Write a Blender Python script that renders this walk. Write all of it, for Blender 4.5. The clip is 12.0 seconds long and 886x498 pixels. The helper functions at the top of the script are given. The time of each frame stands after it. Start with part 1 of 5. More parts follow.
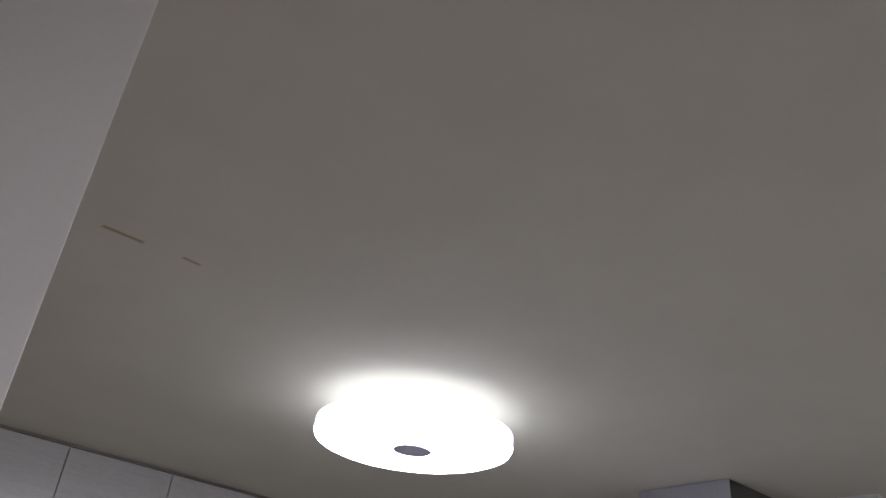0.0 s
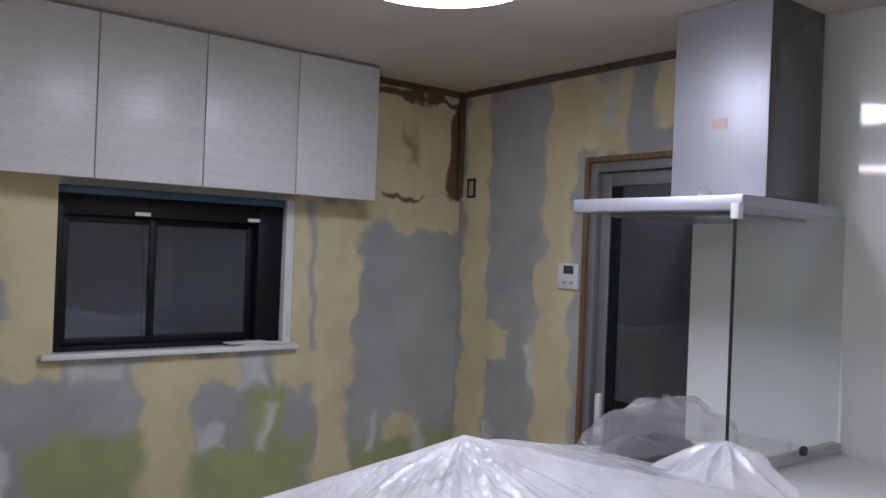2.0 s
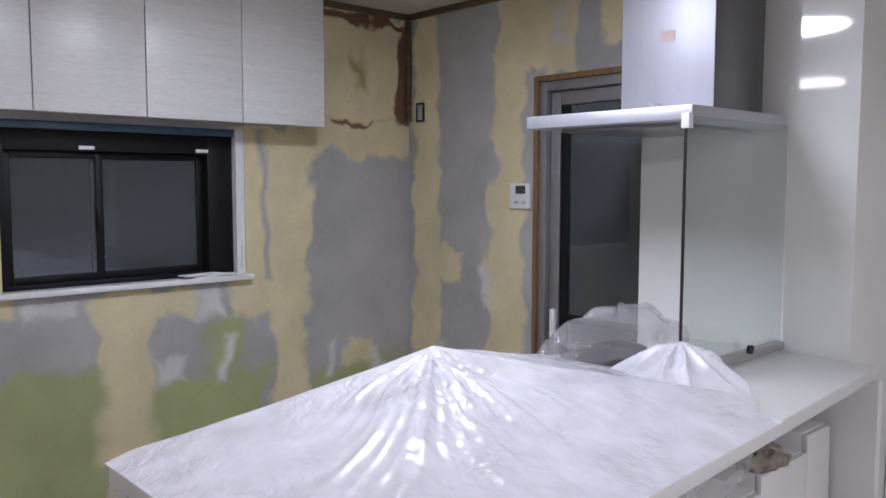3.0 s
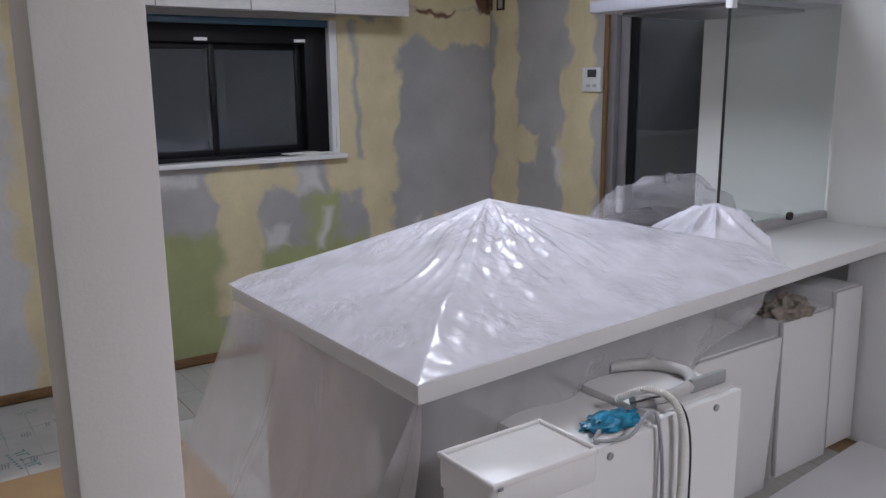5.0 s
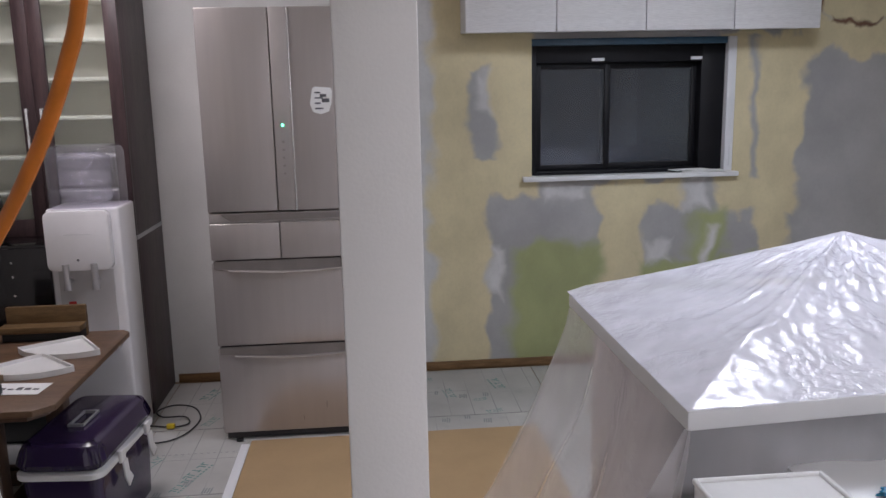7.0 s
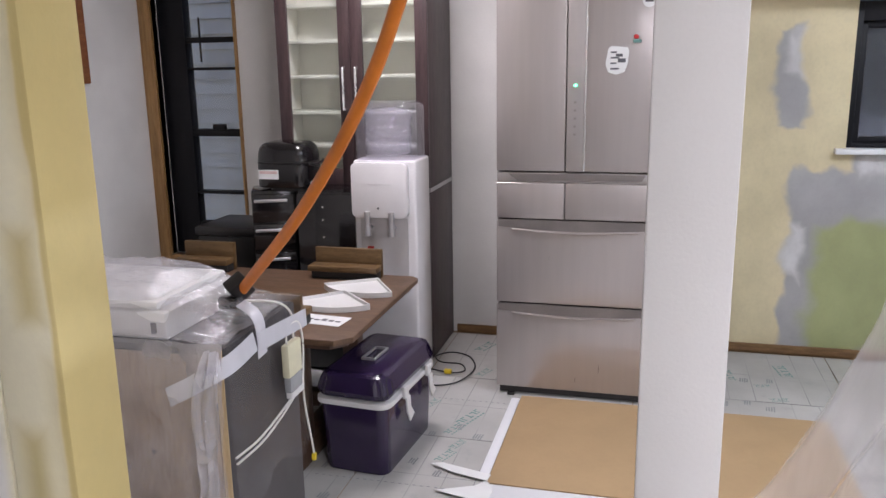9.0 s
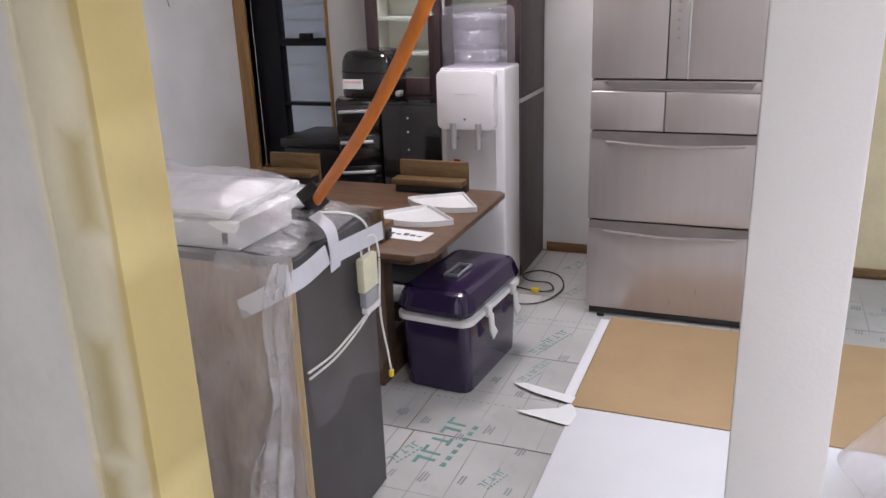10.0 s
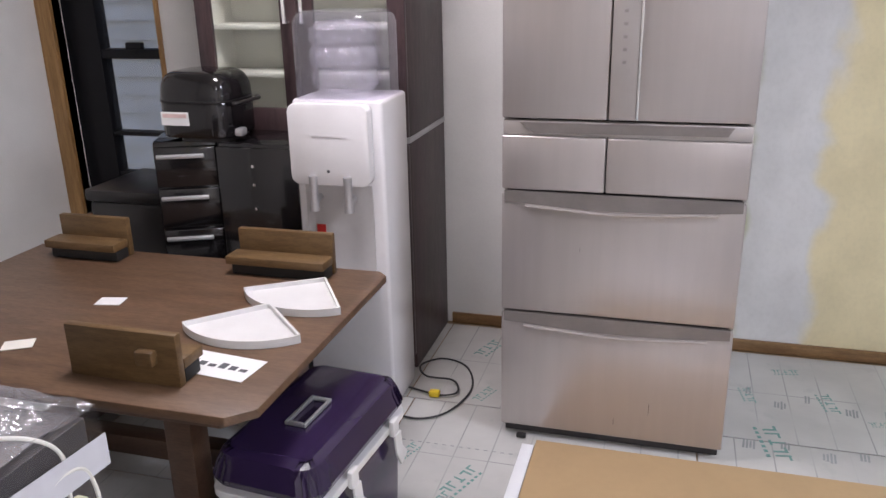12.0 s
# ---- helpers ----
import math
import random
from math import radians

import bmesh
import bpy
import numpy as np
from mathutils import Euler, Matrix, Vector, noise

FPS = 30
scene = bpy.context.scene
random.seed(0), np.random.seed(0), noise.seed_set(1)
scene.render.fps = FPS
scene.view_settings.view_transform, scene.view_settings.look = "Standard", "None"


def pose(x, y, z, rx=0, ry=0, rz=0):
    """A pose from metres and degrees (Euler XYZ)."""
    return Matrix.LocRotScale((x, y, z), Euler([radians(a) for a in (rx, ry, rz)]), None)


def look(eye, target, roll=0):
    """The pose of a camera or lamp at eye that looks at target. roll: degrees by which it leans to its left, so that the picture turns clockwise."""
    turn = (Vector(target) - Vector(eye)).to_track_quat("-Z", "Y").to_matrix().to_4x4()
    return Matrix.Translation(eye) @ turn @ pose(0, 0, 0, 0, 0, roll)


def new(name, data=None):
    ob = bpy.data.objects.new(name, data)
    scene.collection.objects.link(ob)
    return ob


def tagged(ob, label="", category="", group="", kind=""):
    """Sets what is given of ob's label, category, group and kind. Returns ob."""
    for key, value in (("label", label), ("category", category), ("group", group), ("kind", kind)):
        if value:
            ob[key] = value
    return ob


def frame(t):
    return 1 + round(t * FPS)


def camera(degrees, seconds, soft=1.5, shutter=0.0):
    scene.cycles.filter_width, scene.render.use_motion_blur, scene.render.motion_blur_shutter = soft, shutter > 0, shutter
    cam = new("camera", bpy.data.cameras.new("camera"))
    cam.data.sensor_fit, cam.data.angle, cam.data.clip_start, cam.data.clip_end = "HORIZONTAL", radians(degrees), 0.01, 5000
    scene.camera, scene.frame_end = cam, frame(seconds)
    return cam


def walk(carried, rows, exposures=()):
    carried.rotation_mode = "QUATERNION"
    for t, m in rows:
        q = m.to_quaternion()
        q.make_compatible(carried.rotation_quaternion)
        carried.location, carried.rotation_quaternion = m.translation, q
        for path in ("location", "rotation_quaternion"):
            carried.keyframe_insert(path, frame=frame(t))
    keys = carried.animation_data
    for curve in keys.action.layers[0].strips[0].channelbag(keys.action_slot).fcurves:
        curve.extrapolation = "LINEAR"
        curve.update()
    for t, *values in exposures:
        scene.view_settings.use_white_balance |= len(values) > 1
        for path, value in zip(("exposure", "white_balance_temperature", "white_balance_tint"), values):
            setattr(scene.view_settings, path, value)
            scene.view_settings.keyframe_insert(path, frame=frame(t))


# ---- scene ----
cam = camera(57.5, 12.0)
PATH = [
    (0, (0.675, 0.75, 1.568), (1.758, 2.09, 2.583), 6.1),
    (0.5, (0.696, 0.776, 1.555), (1.789, 2.238, 2.372), 3.3),
    (1, (0.703, 0.783, 1.539), (1.875, 2.284, 2.146), 4.0),
    (1.5, (0.726, 0.781, 1.519), (1.963, 2.327, 1.801), 3.1),
    (2, (0.742, 0.777, 1.5), (1.982, 2.347, 1.502), 2.2),
    (2.5, (0.721, 0.78, 1.47), (2.021, 2.295, 1.349), 1.7),
    (3, (0.689, 0.789, 1.457), (2.033, 2.262, 1.295), 0.1),
    (3.5, (0.66, 0.726, 1.443), (1.946, 2.235, 1.183), -0.9),
    (3.7, (0.659, 0.66, 1.429), (1.853, 2.24, 1.145), 0.9),
    (5.3, (0.512, 0.384, 1.403), (1.641, 1.98, 0.982), -1.0),
    (5.5, (0.53, 0.367, 1.408), (1.656, 1.969, 1.002), -1.8),
    (6, (0.668, 0.31, 1.415), (1.53, 2.078, 1.056), -0.8),
    (6.5, (0.762, 0.201, 1.436), (1.219, 2.101, 1.013), -1.3),
    (7, (0.725, 0.195, 1.448), (0.89, 2.152, 1.071), -1.2),
    (7.5, (0.71, 0.196, 1.429), (0.685, 2.158, 1.041), -0.1),
    (7.7, (0.703, 0.173, 1.443), (0.604, 2.129, 1.041), 0.4),
    (9.5, (0.681, 0.257, 1.412), (0.055, 2.088, 0.904), -1.6),
    (10, (0.676, 0.343, 1.385), (-0.029, 2.102, 0.747), -2.0),
    (10.5, (0.574, 0.545, 1.395), (-0.019, 2.359, 0.796), -1.0),
    (11, (0.526, 0.779, 1.393), (0.185, 2.605, 0.652), -1.9),
    (11.5, (0.517, 1.09, 1.383), (0.039, 2.944, 0.804), -0.6),
    (12, (0.501, 1.353, 1.378), (-0.026, 3.168, 0.725), -1.2),
]
walk(cam, [(t, look(e, g, r)) for t, e, g, r in PATH],
     [(0, -0.2), (0.5, -0.44), (1.0, -0.57), (1.5, -0.52), (2.0, -0.02), (2.5, 0.33), (3.0, 0.38), (3.5, 0.2), (5.5, -0.03), (7.0, 0.19), (7.5, 0.38), (7.7, 0.48), (9.3, 1.03), (10.5, 1.0), (11.0, 1.04), (11.5, 1.12), (12, 1.2)])

# ---- world, light, exposure ----
world = bpy.data.worlds.new("dusk")
scene.world = world
world.use_nodes = True
_wn = world.node_tree
_sky = _wn.nodes.new("ShaderNodeTexSky")
_sky.sky_type = 'NISHITA'
_sky.sun_disc = False
_sky.sun_elevation = radians(16)
_sky.sun_rotation = radians(200)
_wn.links.new(_sky.outputs[0], _wn.nodes["Background"].inputs[0])
_wn.nodes["Background"].inputs[1].default_value = 0.07
LAMP_POWER = 28.0
LAMP_DINING = 23.0
LAMP_LIVING = 52.0

CEIL = 2.39
YW = 4.31      # window wall
XD = 3.64      # door wall
XL = -2.12     # left wall


# ---- material helpers ----
class Net:
    def __init__(self, name):
        self.m = bpy.data.materials.new(name)
        self.m.use_nodes = True
        self.t = self.m.node_tree
        self.b = self.t.nodes["Principled BSDF"]
        self.out = self.t.nodes["Material Output"]
        tc = self.t.nodes.new("ShaderNodeTexCoord")
        self.co = tc.outputs["Object"]

    def node(self, kind):
        return self.t.nodes.new(kind)

    def link(self, a, b):
        self.t.links.new(a, b)

    def put(self, sock, v):
        if isinstance(v, (int, float, tuple, list)):
            sock.default_value = v
        else:
            self.link(v, sock)

    def noise(self, scale, detail=4.0, rough=0.55, co=None):
        n = self.node("ShaderNodeTexNoise")
        n.inputs["Scale"].default_value = scale
        n.inputs["Detail"].default_value = detail
        n.inputs["Roughness"].default_value = rough
        self.link(co or self.co, n.inputs["Vector"])
        return n.outputs["Fac"]

    def math(self, op, a, b=0.0, c=0.0, clamp=False):
        n = self.node("ShaderNodeMath")
        n.operation, n.use_clamp = op, clamp
        self.put(n.inputs[0], a)
        self.put(n.inputs[1], b)
        self.put(n.inputs[2], c)
        return n.outputs[0]

    def ramp(self, v, lo, hi, a=0.0, b=1.0):
        n = self.node("ShaderNodeMapRange")
        n.interpolation_type = 'SMOOTHSTEP'
        self.put(n.inputs[0], v)
        for i, q in enumerate((lo, hi, a, b)):
            n.inputs[i + 1].default_value = q
        return n.outputs[0]

    def mix(self, f, a, b, blend='MIX'):
        n = self.node("ShaderNodeMix")
        n.data_type, n.blend_type = 'RGBA', blend
        self.put(n.inputs[0], f)
        self.put(n.inputs[6], (*a, 1) if isinstance(a, tuple) else a)
        self.put(n.inputs[7], (*b, 1) if isinstance(b, tuple) else b)
        return n.outputs[2]

    def bump(self, h, strength=0.3, dist=0.01):
        n = self.node("ShaderNodeBump")
        n.inputs["Strength"].default_value = strength
        n.inputs["Distance"].default_value = dist
        self.link(h, n.inputs["Height"])
        self.link(n.outputs[0], self.b.inputs["Normal"])

    def stretch(self, sx, sy, sz, offset=(0, 0, 0)):
        n = self.node("ShaderNodeMapping")
        n.inputs["Scale"].default_value = (sx, sy, sz)
        n.inputs["Location"].default_value = offset
        self.link(self.co, n.inputs["Vector"])
        return n.outputs[0]


def mat(name, color, rough=0.5, metal=0.0, vary=0.08, scale=6.0, fine=90.0, bump=0.05, stretch=(1, 1, 1), coat=0.0, spec=0.5):
    """A plain surface with stains at two scales, uneven gloss and fine relief."""
    n = Net(name)
    co = n.stretch(*stretch)
    big, small = n.noise(scale, 3, co=co), n.noise(fine, 3, co=co)
    dark = tuple(c * (1 - vary * 1.6) for c in color)
    light = tuple(min(1, c * (1 + vary)) for c in color)
    c = n.mix(n.ramp(big, 0.3, 0.7), dark, light)
    c = n.mix(n.math('MULTIPLY', n.ramp(small, 0.35, 0.75), vary * 1.5), c, tuple(x * 0.6 for x in color))
    n.link(c, n.b.inputs["Base Color"])
    n.put(n.b.inputs["Roughness"], n.math('MULTIPLY_ADD', n.noise(scale * 2.3, 3, co=co), 0.22 * rough, rough * 0.89))
    n.b.inputs["Metallic"].default_value = metal
    n.b.inputs["Coat Weight"].default_value = coat
    n.b.inputs["Specular IOR Level"].default_value = spec
    if bump:
        n.bump(small, bump, 0.002)
    return n.m


def glow(name, color, power):
    n = Net(name)
    n.b.inputs["Base Color"].default_value = (0.8, 0.8, 0.8, 1)
    n.b.inputs["Emission Color"].default_value = (*color, 1)
    n.b.inputs["Emission Strength"].default_value = power
    return n.m


def glass(name, tint=(1, 1, 1), rough=0.0, dusty=0.05):
    """Clear sheet glass or plastic: see-through, with gloss and a thin veil of dust."""
    n = Net(name)
    tr = n.node("ShaderNodeBsdfTransparent")
    tr.inputs[0].default_value = (*tint, 1)
    gl = n.node("ShaderNodeBsdfGlossy")
    gl.inputs["Roughness"].default_value = rough + 0.02
    lw = n.node("ShaderNodeLayerWeight")
    lw.inputs[0].default_value = 0.5
    face = n.math('MULTIPLY_ADD', n.math('POWER', lw.outputs["Facing"], 3.5), 0.75, 0.045)
    m1 = n.node("ShaderNodeMixShader")
    n.link(face, m1.inputs[0])
    n.link(tr.outputs[0], m1.inputs[1])
    n.link(gl.outputs[0], m1.inputs[2])
    df = n.node("ShaderNodeBsdfDiffuse")
    df.inputs[0].default_value = (0.75, 0.78, 0.8, 1)
    m2 = n.node("ShaderNodeMixShader")
    n.put(m2.inputs[0], n.math('MULTIPLY_ADD', n.ramp(n.noise(1.6, 3), 0.2, 0.9), dusty * 0.6, dusty * 0.7))
    n.link(m1.outputs[0], m2.inputs[1])
    n.link(df.outputs[0], m2.inputs[2])
    n.link(m2.outputs[0], n.out.inputs[0])
    return n.m


def film(name, veil, tint=(0.93, 0.92, 0.95), rough=0.16, wrinkle=0.5, streak=0.3):
    """Thin milky dust-sheet film: part see-through, part white haze, crinkled gloss."""
    n = Net(name)
    warp = n.node("ShaderNodeVectorMath")
    warp.operation = 'MULTIPLY_ADD'
    nz = n.node("ShaderNodeTexNoise")
    nz.inputs["Scale"].default_value = 5
    n.link(n.co, nz.inputs["Vector"])
    n.link(nz.outputs["Color"], warp.inputs[0])
    warp.inputs[1].default_value = (0.16, 0.16, 0.16)
    n.link(n.co, warp.inputs[2])
    fold = n.math('MULTIPLY', n.math('ABSOLUTE', n.math('SUBTRACT', n.noise(6, 2, 0.45, warp.outputs[0]), 0.5)), 0.6)
    vor = n.node("ShaderNodeTexVoronoi")
    vor.inputs["Scale"].default_value = 36
    n.link(warp.outputs[0], vor.inputs["Vector"])
    fine = n.math('ADD', n.math('MULTIPLY', vor.outputs["Distance"], 0.36), n.math('MULTIPLY', n.math('ABSOLUTE', n.math('SUBTRACT', n.noise(48, 3, 0.6, warp.outputs[0]), 0.5)), 0.5))
    lively = n.ramp(n.noise(5.5, 2), 0.46, 0.66)
    h = n.math('ADD', n.math('MULTIPLY', fold, -1.0), n.math('MULTIPLY', n.math('MULTIPLY', fine, lively), -0.75))
    n.bump(h, wrinkle, 0.03)
    n.b.inputs["Base Color"].default_value = (*tint, 1)
    n.b.inputs["Roughness"].default_value = rough
    n.b.inputs["Specular IOR Level"].default_value = 0.55
    n.put(n.b.inputs["Alpha"], n.math('ADD', n.math('MULTIPLY', n.ramp(n.noise(5, 3, 0.5, n.stretch(2.2, 2.2, 0.5)), 0.25, 0.8), veil * streak), veil * (1 - 0.5 * streak), clamp=True))
    return n.m


def clear_film(name, veil, wrinkle=0.6, gloss=0.10, scale=9.0):
    """Clear crinkled plastic: see-through, with sharp glints on its folds and a little haze."""
    n = Net(name)
    ridge = n.math('ABSOLUTE', n.math('SUBTRACT', n.noise(scale, 3, 0.55), 0.5))
    ripple = n.math('ABSOLUTE', n.math('SUBTRACT', n.noise(scale * 3.4, 3, 0.6), 0.5))
    bp = n.node("ShaderNodeBump")
    bp.inputs["Strength"].default_value = wrinkle
    bp.inputs["Distance"].default_value = 0.03
    n.put(bp.inputs["Height"], n.math('MULTIPLY_ADD', ripple, -0.4, n.math('MULTIPLY', ridge, -1.0)))
    tr = n.node("ShaderNodeBsdfTransparent")
    tr.inputs[0].default_value = (0.97, 0.97, 0.98, 1)
    gl = n.node("ShaderNodeBsdfGlossy")
    gl.inputs["Roughness"].default_value = 0.09
    n.link(bp.outputs[0], gl.inputs["Normal"])
    df = n.node("ShaderNodeBsdfDiffuse")
    df.inputs[0].default_value = (0.86, 0.84, 0.89, 1)
    n.link(bp.outputs[0], df.inputs["Normal"])
    lw = n.node("ShaderNodeLayerWeight")
    n.link(bp.outputs[0], lw.inputs["Normal"])
    m1 = n.node("ShaderNodeMixShader")
    n.put(m1.inputs[0], n.math('MULTIPLY_ADD', n.ramp(n.noise(6, 3), 0.35, 0.75), veil * 1.1, veil * 0.5))
    n.link(tr.outputs[0], m1.inputs[1])
    n.link(df.outputs[0], m1.inputs[2])
    m2 = n.node("ShaderNodeMixShader")
    n.put(m2.inputs[0], n.math('MULTIPLY_ADD', n.math('POWER', lw.outputs["Facing"], 3.0), 0.30, gloss))
    n.link(m1.outputs[0], m2.inputs[1])
    n.link(gl.outputs[0], m2.inputs[2])
    n.link(m2.outputs[0], n.out.inputs[0])
    return n.m


def patches(name, base, layers, axis, second=2, warp=0.22, tone=1.0):
    """Stripped plasterboard: a base colour with torn-edged areas (colour, boxes of a0, a1, z0, z1) laid over it."""
    n = Net(name)
    sep = n.node("ShaderNodeSeparateXYZ")
    n.link(n.co, sep.inputs[0])
    a, z = sep.outputs[axis], sep.outputs[second]
    w1 = n.math('SUBTRACT', n.noise(5.5, 3, 0.42), 0.5)
    w2 = n.math('SUBTRACT', n.noise(6.5, 3, 0.42, n.stretch(1, 1, 1, (7, 3, 9))), 0.5)
    a = n.math('MULTIPLY_ADD', w1, warp, a)
    z = n.math('MULTIPLY_ADD', w2, warp * 1.2, z)
    fibre = n.noise(70, 4, 0.6, n.stretch(1, 1, 0.8))
    blot = n.noise(2.6, 4, 0.55)
    col = n.mix(n.ramp(blot, 0.3, 0.72), tuple(c * (1 - 0.14 * tone) for c in base), tuple(c * (1 + 0.10 * tone) for c in base))
    hgt = n.math('MULTIPLY', fibre, 0.3)
    for color, soft, boxes in layers:
        mask = None
        for a0, a1, z0, z1 in boxes:
            da = n.math('SUBTRACT', (a1 - a0) / 2, n.math('ABSOLUTE', n.math('SUBTRACT', a, (a0 + a1) / 2)))
            dz = n.math('SUBTRACT', (z1 - z0) / 2, n.math('ABSOLUTE', n.math('SUBTRACT', z, (z0 + z1) / 2)))
            d = n.math('MINIMUM', da, dz)
            mask = d if mask is None else n.math('MAXIMUM', mask, d)
        f = n.ramp(mask, -soft, soft)
        shade = n.mix(n.ramp(n.noise(3.7, 4, 0.55, n.stretch(1, 1, 0.8, (2, 5, 1))), 0.28, 0.72), tuple(c * (1 - 0.12 * tone) for c in color), tuple(min(1, c * 1.08) for c in color))
        col = n.mix(f, col, shade)
        hgt = n.math('ADD', hgt, n.math('MULTIPLY', f, 0.5))
    col = n.mix(n.math('MULTIPLY', n.ramp(fibre, 0.4, 0.75), 0.07 * tone), col, (0.2, 0.19, 0.18))
    n.link(col, n.b.inputs["Base Color"])
    n.b.inputs["Roughness"].default_value = 0.85
    n.bump(hgt, 0.35, 0.004)
    return n.m


def wood(name, dark, light, along=(1, 14, 14), rough=0.45, scale=3.0, bump=0.1):
    n = Net(name)
    co = n.stretch(*along)
    g = n.noise(scale, 6, 0.65, co)
    f = n.noise(scale * 9, 3, 0.6, co)
    c = n.mix(n.ramp(g, 0.3, 0.7), dark, light)
    c = n.mix(n.math('MULTIPLY', n.ramp(f, 0.4, 0.7), 0.35), c, tuple(x * 0.55 for x in dark))
    n.link(c, n.b.inputs["Base Color"])
    n.put(n.b.inputs["Roughness"], n.math('MULTIPLY_ADD', f, 0.2, rough - 0.1))
    n.bump(f, bump, 0.002)
    return n.m


# ---- mesh helpers ----
def add_box(bm, x0, x1, y0, y1, z0, z1, bevel=0.0, seg=2):
    r = bmesh.ops.create_cube(bm, size=1.0)
    vs = r["verts"]
    bmesh.ops.scale(bm, vec=(x1 - x0, y1 - y0, z1 - z0), verts=vs)
    bmesh.ops.translate(bm, vec=((x0 + x1) / 2, (y0 + y1) / 2, (z0 + z1) / 2), verts=vs)
    if bevel > 0:
        es = list({e for v in vs for e in v.link_edges})
        bmesh.ops.bevel(bm, geom=es, offset=bevel, segments=seg, affect='EDGES', profile=0.5)
    return vs


def box(x0, x1, y0, y1, z0, z1, bevel=0.0, seg=2):
    bm = bmesh.new()
    add_box(bm, x0, x1, y0, y1, z0, z1, bevel, seg)
    return bm


def add_cyl(bm, p, q, r0, r1=None, n=20):
    p, q = Vector(p), Vector(q)
    r1 = r0 if r1 is None else r1
    d = q - p
    m = Matrix.Translation((p + q) / 2) @ d.to_track_quat('Z', 'Y').to_matrix().to_4x4()
    bmesh.ops.create_cone(bm, cap_ends=True, segments=n, radius1=r0, radius2=r1, depth=d.length, matrix=m)


def cyl(p, q, r0, r1=None, n=20):
    bm = bmesh.new()
    add_cyl(bm, p, q, r0, r1, n)
    return bm


def smooth_path(pts, steps=8):
    """Catmull-Rom through the points."""
    pts = [Vector(p) for p in pts]
    ext = [2 * pts[0] - pts[1]] + pts + [2 * pts[-1] - pts[-2]]
    out = []
    for i in range(1, len(ext) - 2):
        a, b, c, d = ext[i - 1:i + 3]
        for k in range(steps):
            t = k / steps
            out.append(0.5 * ((2 * b) + (c - a) * t + (2 * a - 5 * b + 4 * c - d) * t * t + (3 * b - a - 3 * c + d) * t ** 3))
    out.append(pts[-1])
    return out


def tube(pts, r, n=10, flat=1.0, ribs=0.0, side=None, steps=8):
    """A tube along a smooth path; flat squeezes it, ribs makes every second ring thinner."""
    path = smooth_path(pts, steps)
    bm = bmesh.new()
    rings = []
    up = Vector(side) if side else Vector((0, 0, 1))
    for i, p in enumerate(path):
        t = (path[min(i + 1, len(path) - 1)] - path[max(i - 1, 0)]).normalized()
        s = t.cross(up)
        if s.length < 1e-3:
            s = t.cross(Vector((1, 0, 0)))
        s.normalize()
        u = s.cross(t).normalized()
        rr = r * (1 - ribs * (i % 2))
        rings.append([bm.verts.new(p + s * (math.cos(2 * math.pi * k / n) * rr * flat) + u * (math.sin(2 * math.pi * k / n) * rr)) for k in range(n)])
    for a, b in zip(rings, rings[1:]):
        for k in range(n):
            bm.faces.new((a[k], a[(k + 1) % n], b[(k + 1) % n], b[k]))
    bm.faces.new(rings[0][::-1])
    bm.faces.new(rings[-1])
    return bm


def prism(pts, axis, lo, hi, bevel=0.0):
    """A polygon of (a, b) pulled along an axis: 'x' takes (y, z), 'y' takes (x, z), 'z' takes (x, y)."""
    bm = bmesh.new()
    place = {'x': lambda a, b, c: (c, a, b), 'y': lambda a, b, c: (a, c, b), 'z': lambda a, b, c: (a, b, c)}[axis]
    lo_v = [bm.verts.new(place(a, b, lo)) for a, b in pts]
    hi_v = [bm.verts.new(place(a, b, hi)) for a, b in pts]
    n = len(pts)
    bm.faces.new(lo_v)
    bm.faces.new(hi_v[::-1])
    for i in range(n):
        bm.faces.new((lo_v[i], hi_v[i], hi_v[(i + 1) % n], lo_v[(i + 1) % n]))
    bmesh.ops.recalc_face_normals(bm, faces=bm.faces)
    if bevel:
        bmesh.ops.bevel(bm, geom=list(bm.edges), offset=bevel, segments=2, affect='EDGES', profile=0.5)
    return bm


def rounded(x0, x1, y0, y1, r, n=5):
    """Corner-rounded rectangle outline."""
    out = []
    for cx, cy, a in ((x1 - r, y1 - r, 0), (x0 + r, y1 - r, 90), (x0 + r, y0 + r, 180), (x1 - r, y0 + r, 270)):
        for k in range(n + 1):
            q = radians(a + 90 * k / n)
            out.append((cx + r * math.cos(q), cy + r * math.sin(q)))
    return out


def mesh_ob(name, bm, material, smooth=35):
    me = bpy.data.meshes.new(name)
    bm.to_mesh(me)
    bm.free()
    if material:
        me.materials.append(material)
    if smooth:
        for p in me.polygons:
            p.use_smooth = True
        me.set_sharp_from_angle(angle=radians(smooth))
    return new(name, me)


def setting(name, bm, material, label, category, smooth=30):
    return tagged(mesh_ob(name, bm, material, smooth), label, category, kind="structure")


def thing(name, loc, label, category, group=""):
    e = new(name)
    e.location = loc
    e.empty_display_size = 0.1
    return tagged(e, label, category, group)


def part(name, bm, material, parent, label="", smooth=35):
    ob = mesh_ob(name, bm, material, smooth)
    ob.parent = parent
    if parent.type == 'EMPTY':
        ob.matrix_parent_inverse = Matrix.Translation(-Vector(parent.location))
    return tagged(ob, label)


def single(name, bm, material, label, category, group="", smooth=35):
    return tagged(mesh_ob(name, bm, material, smooth), label, category, group)

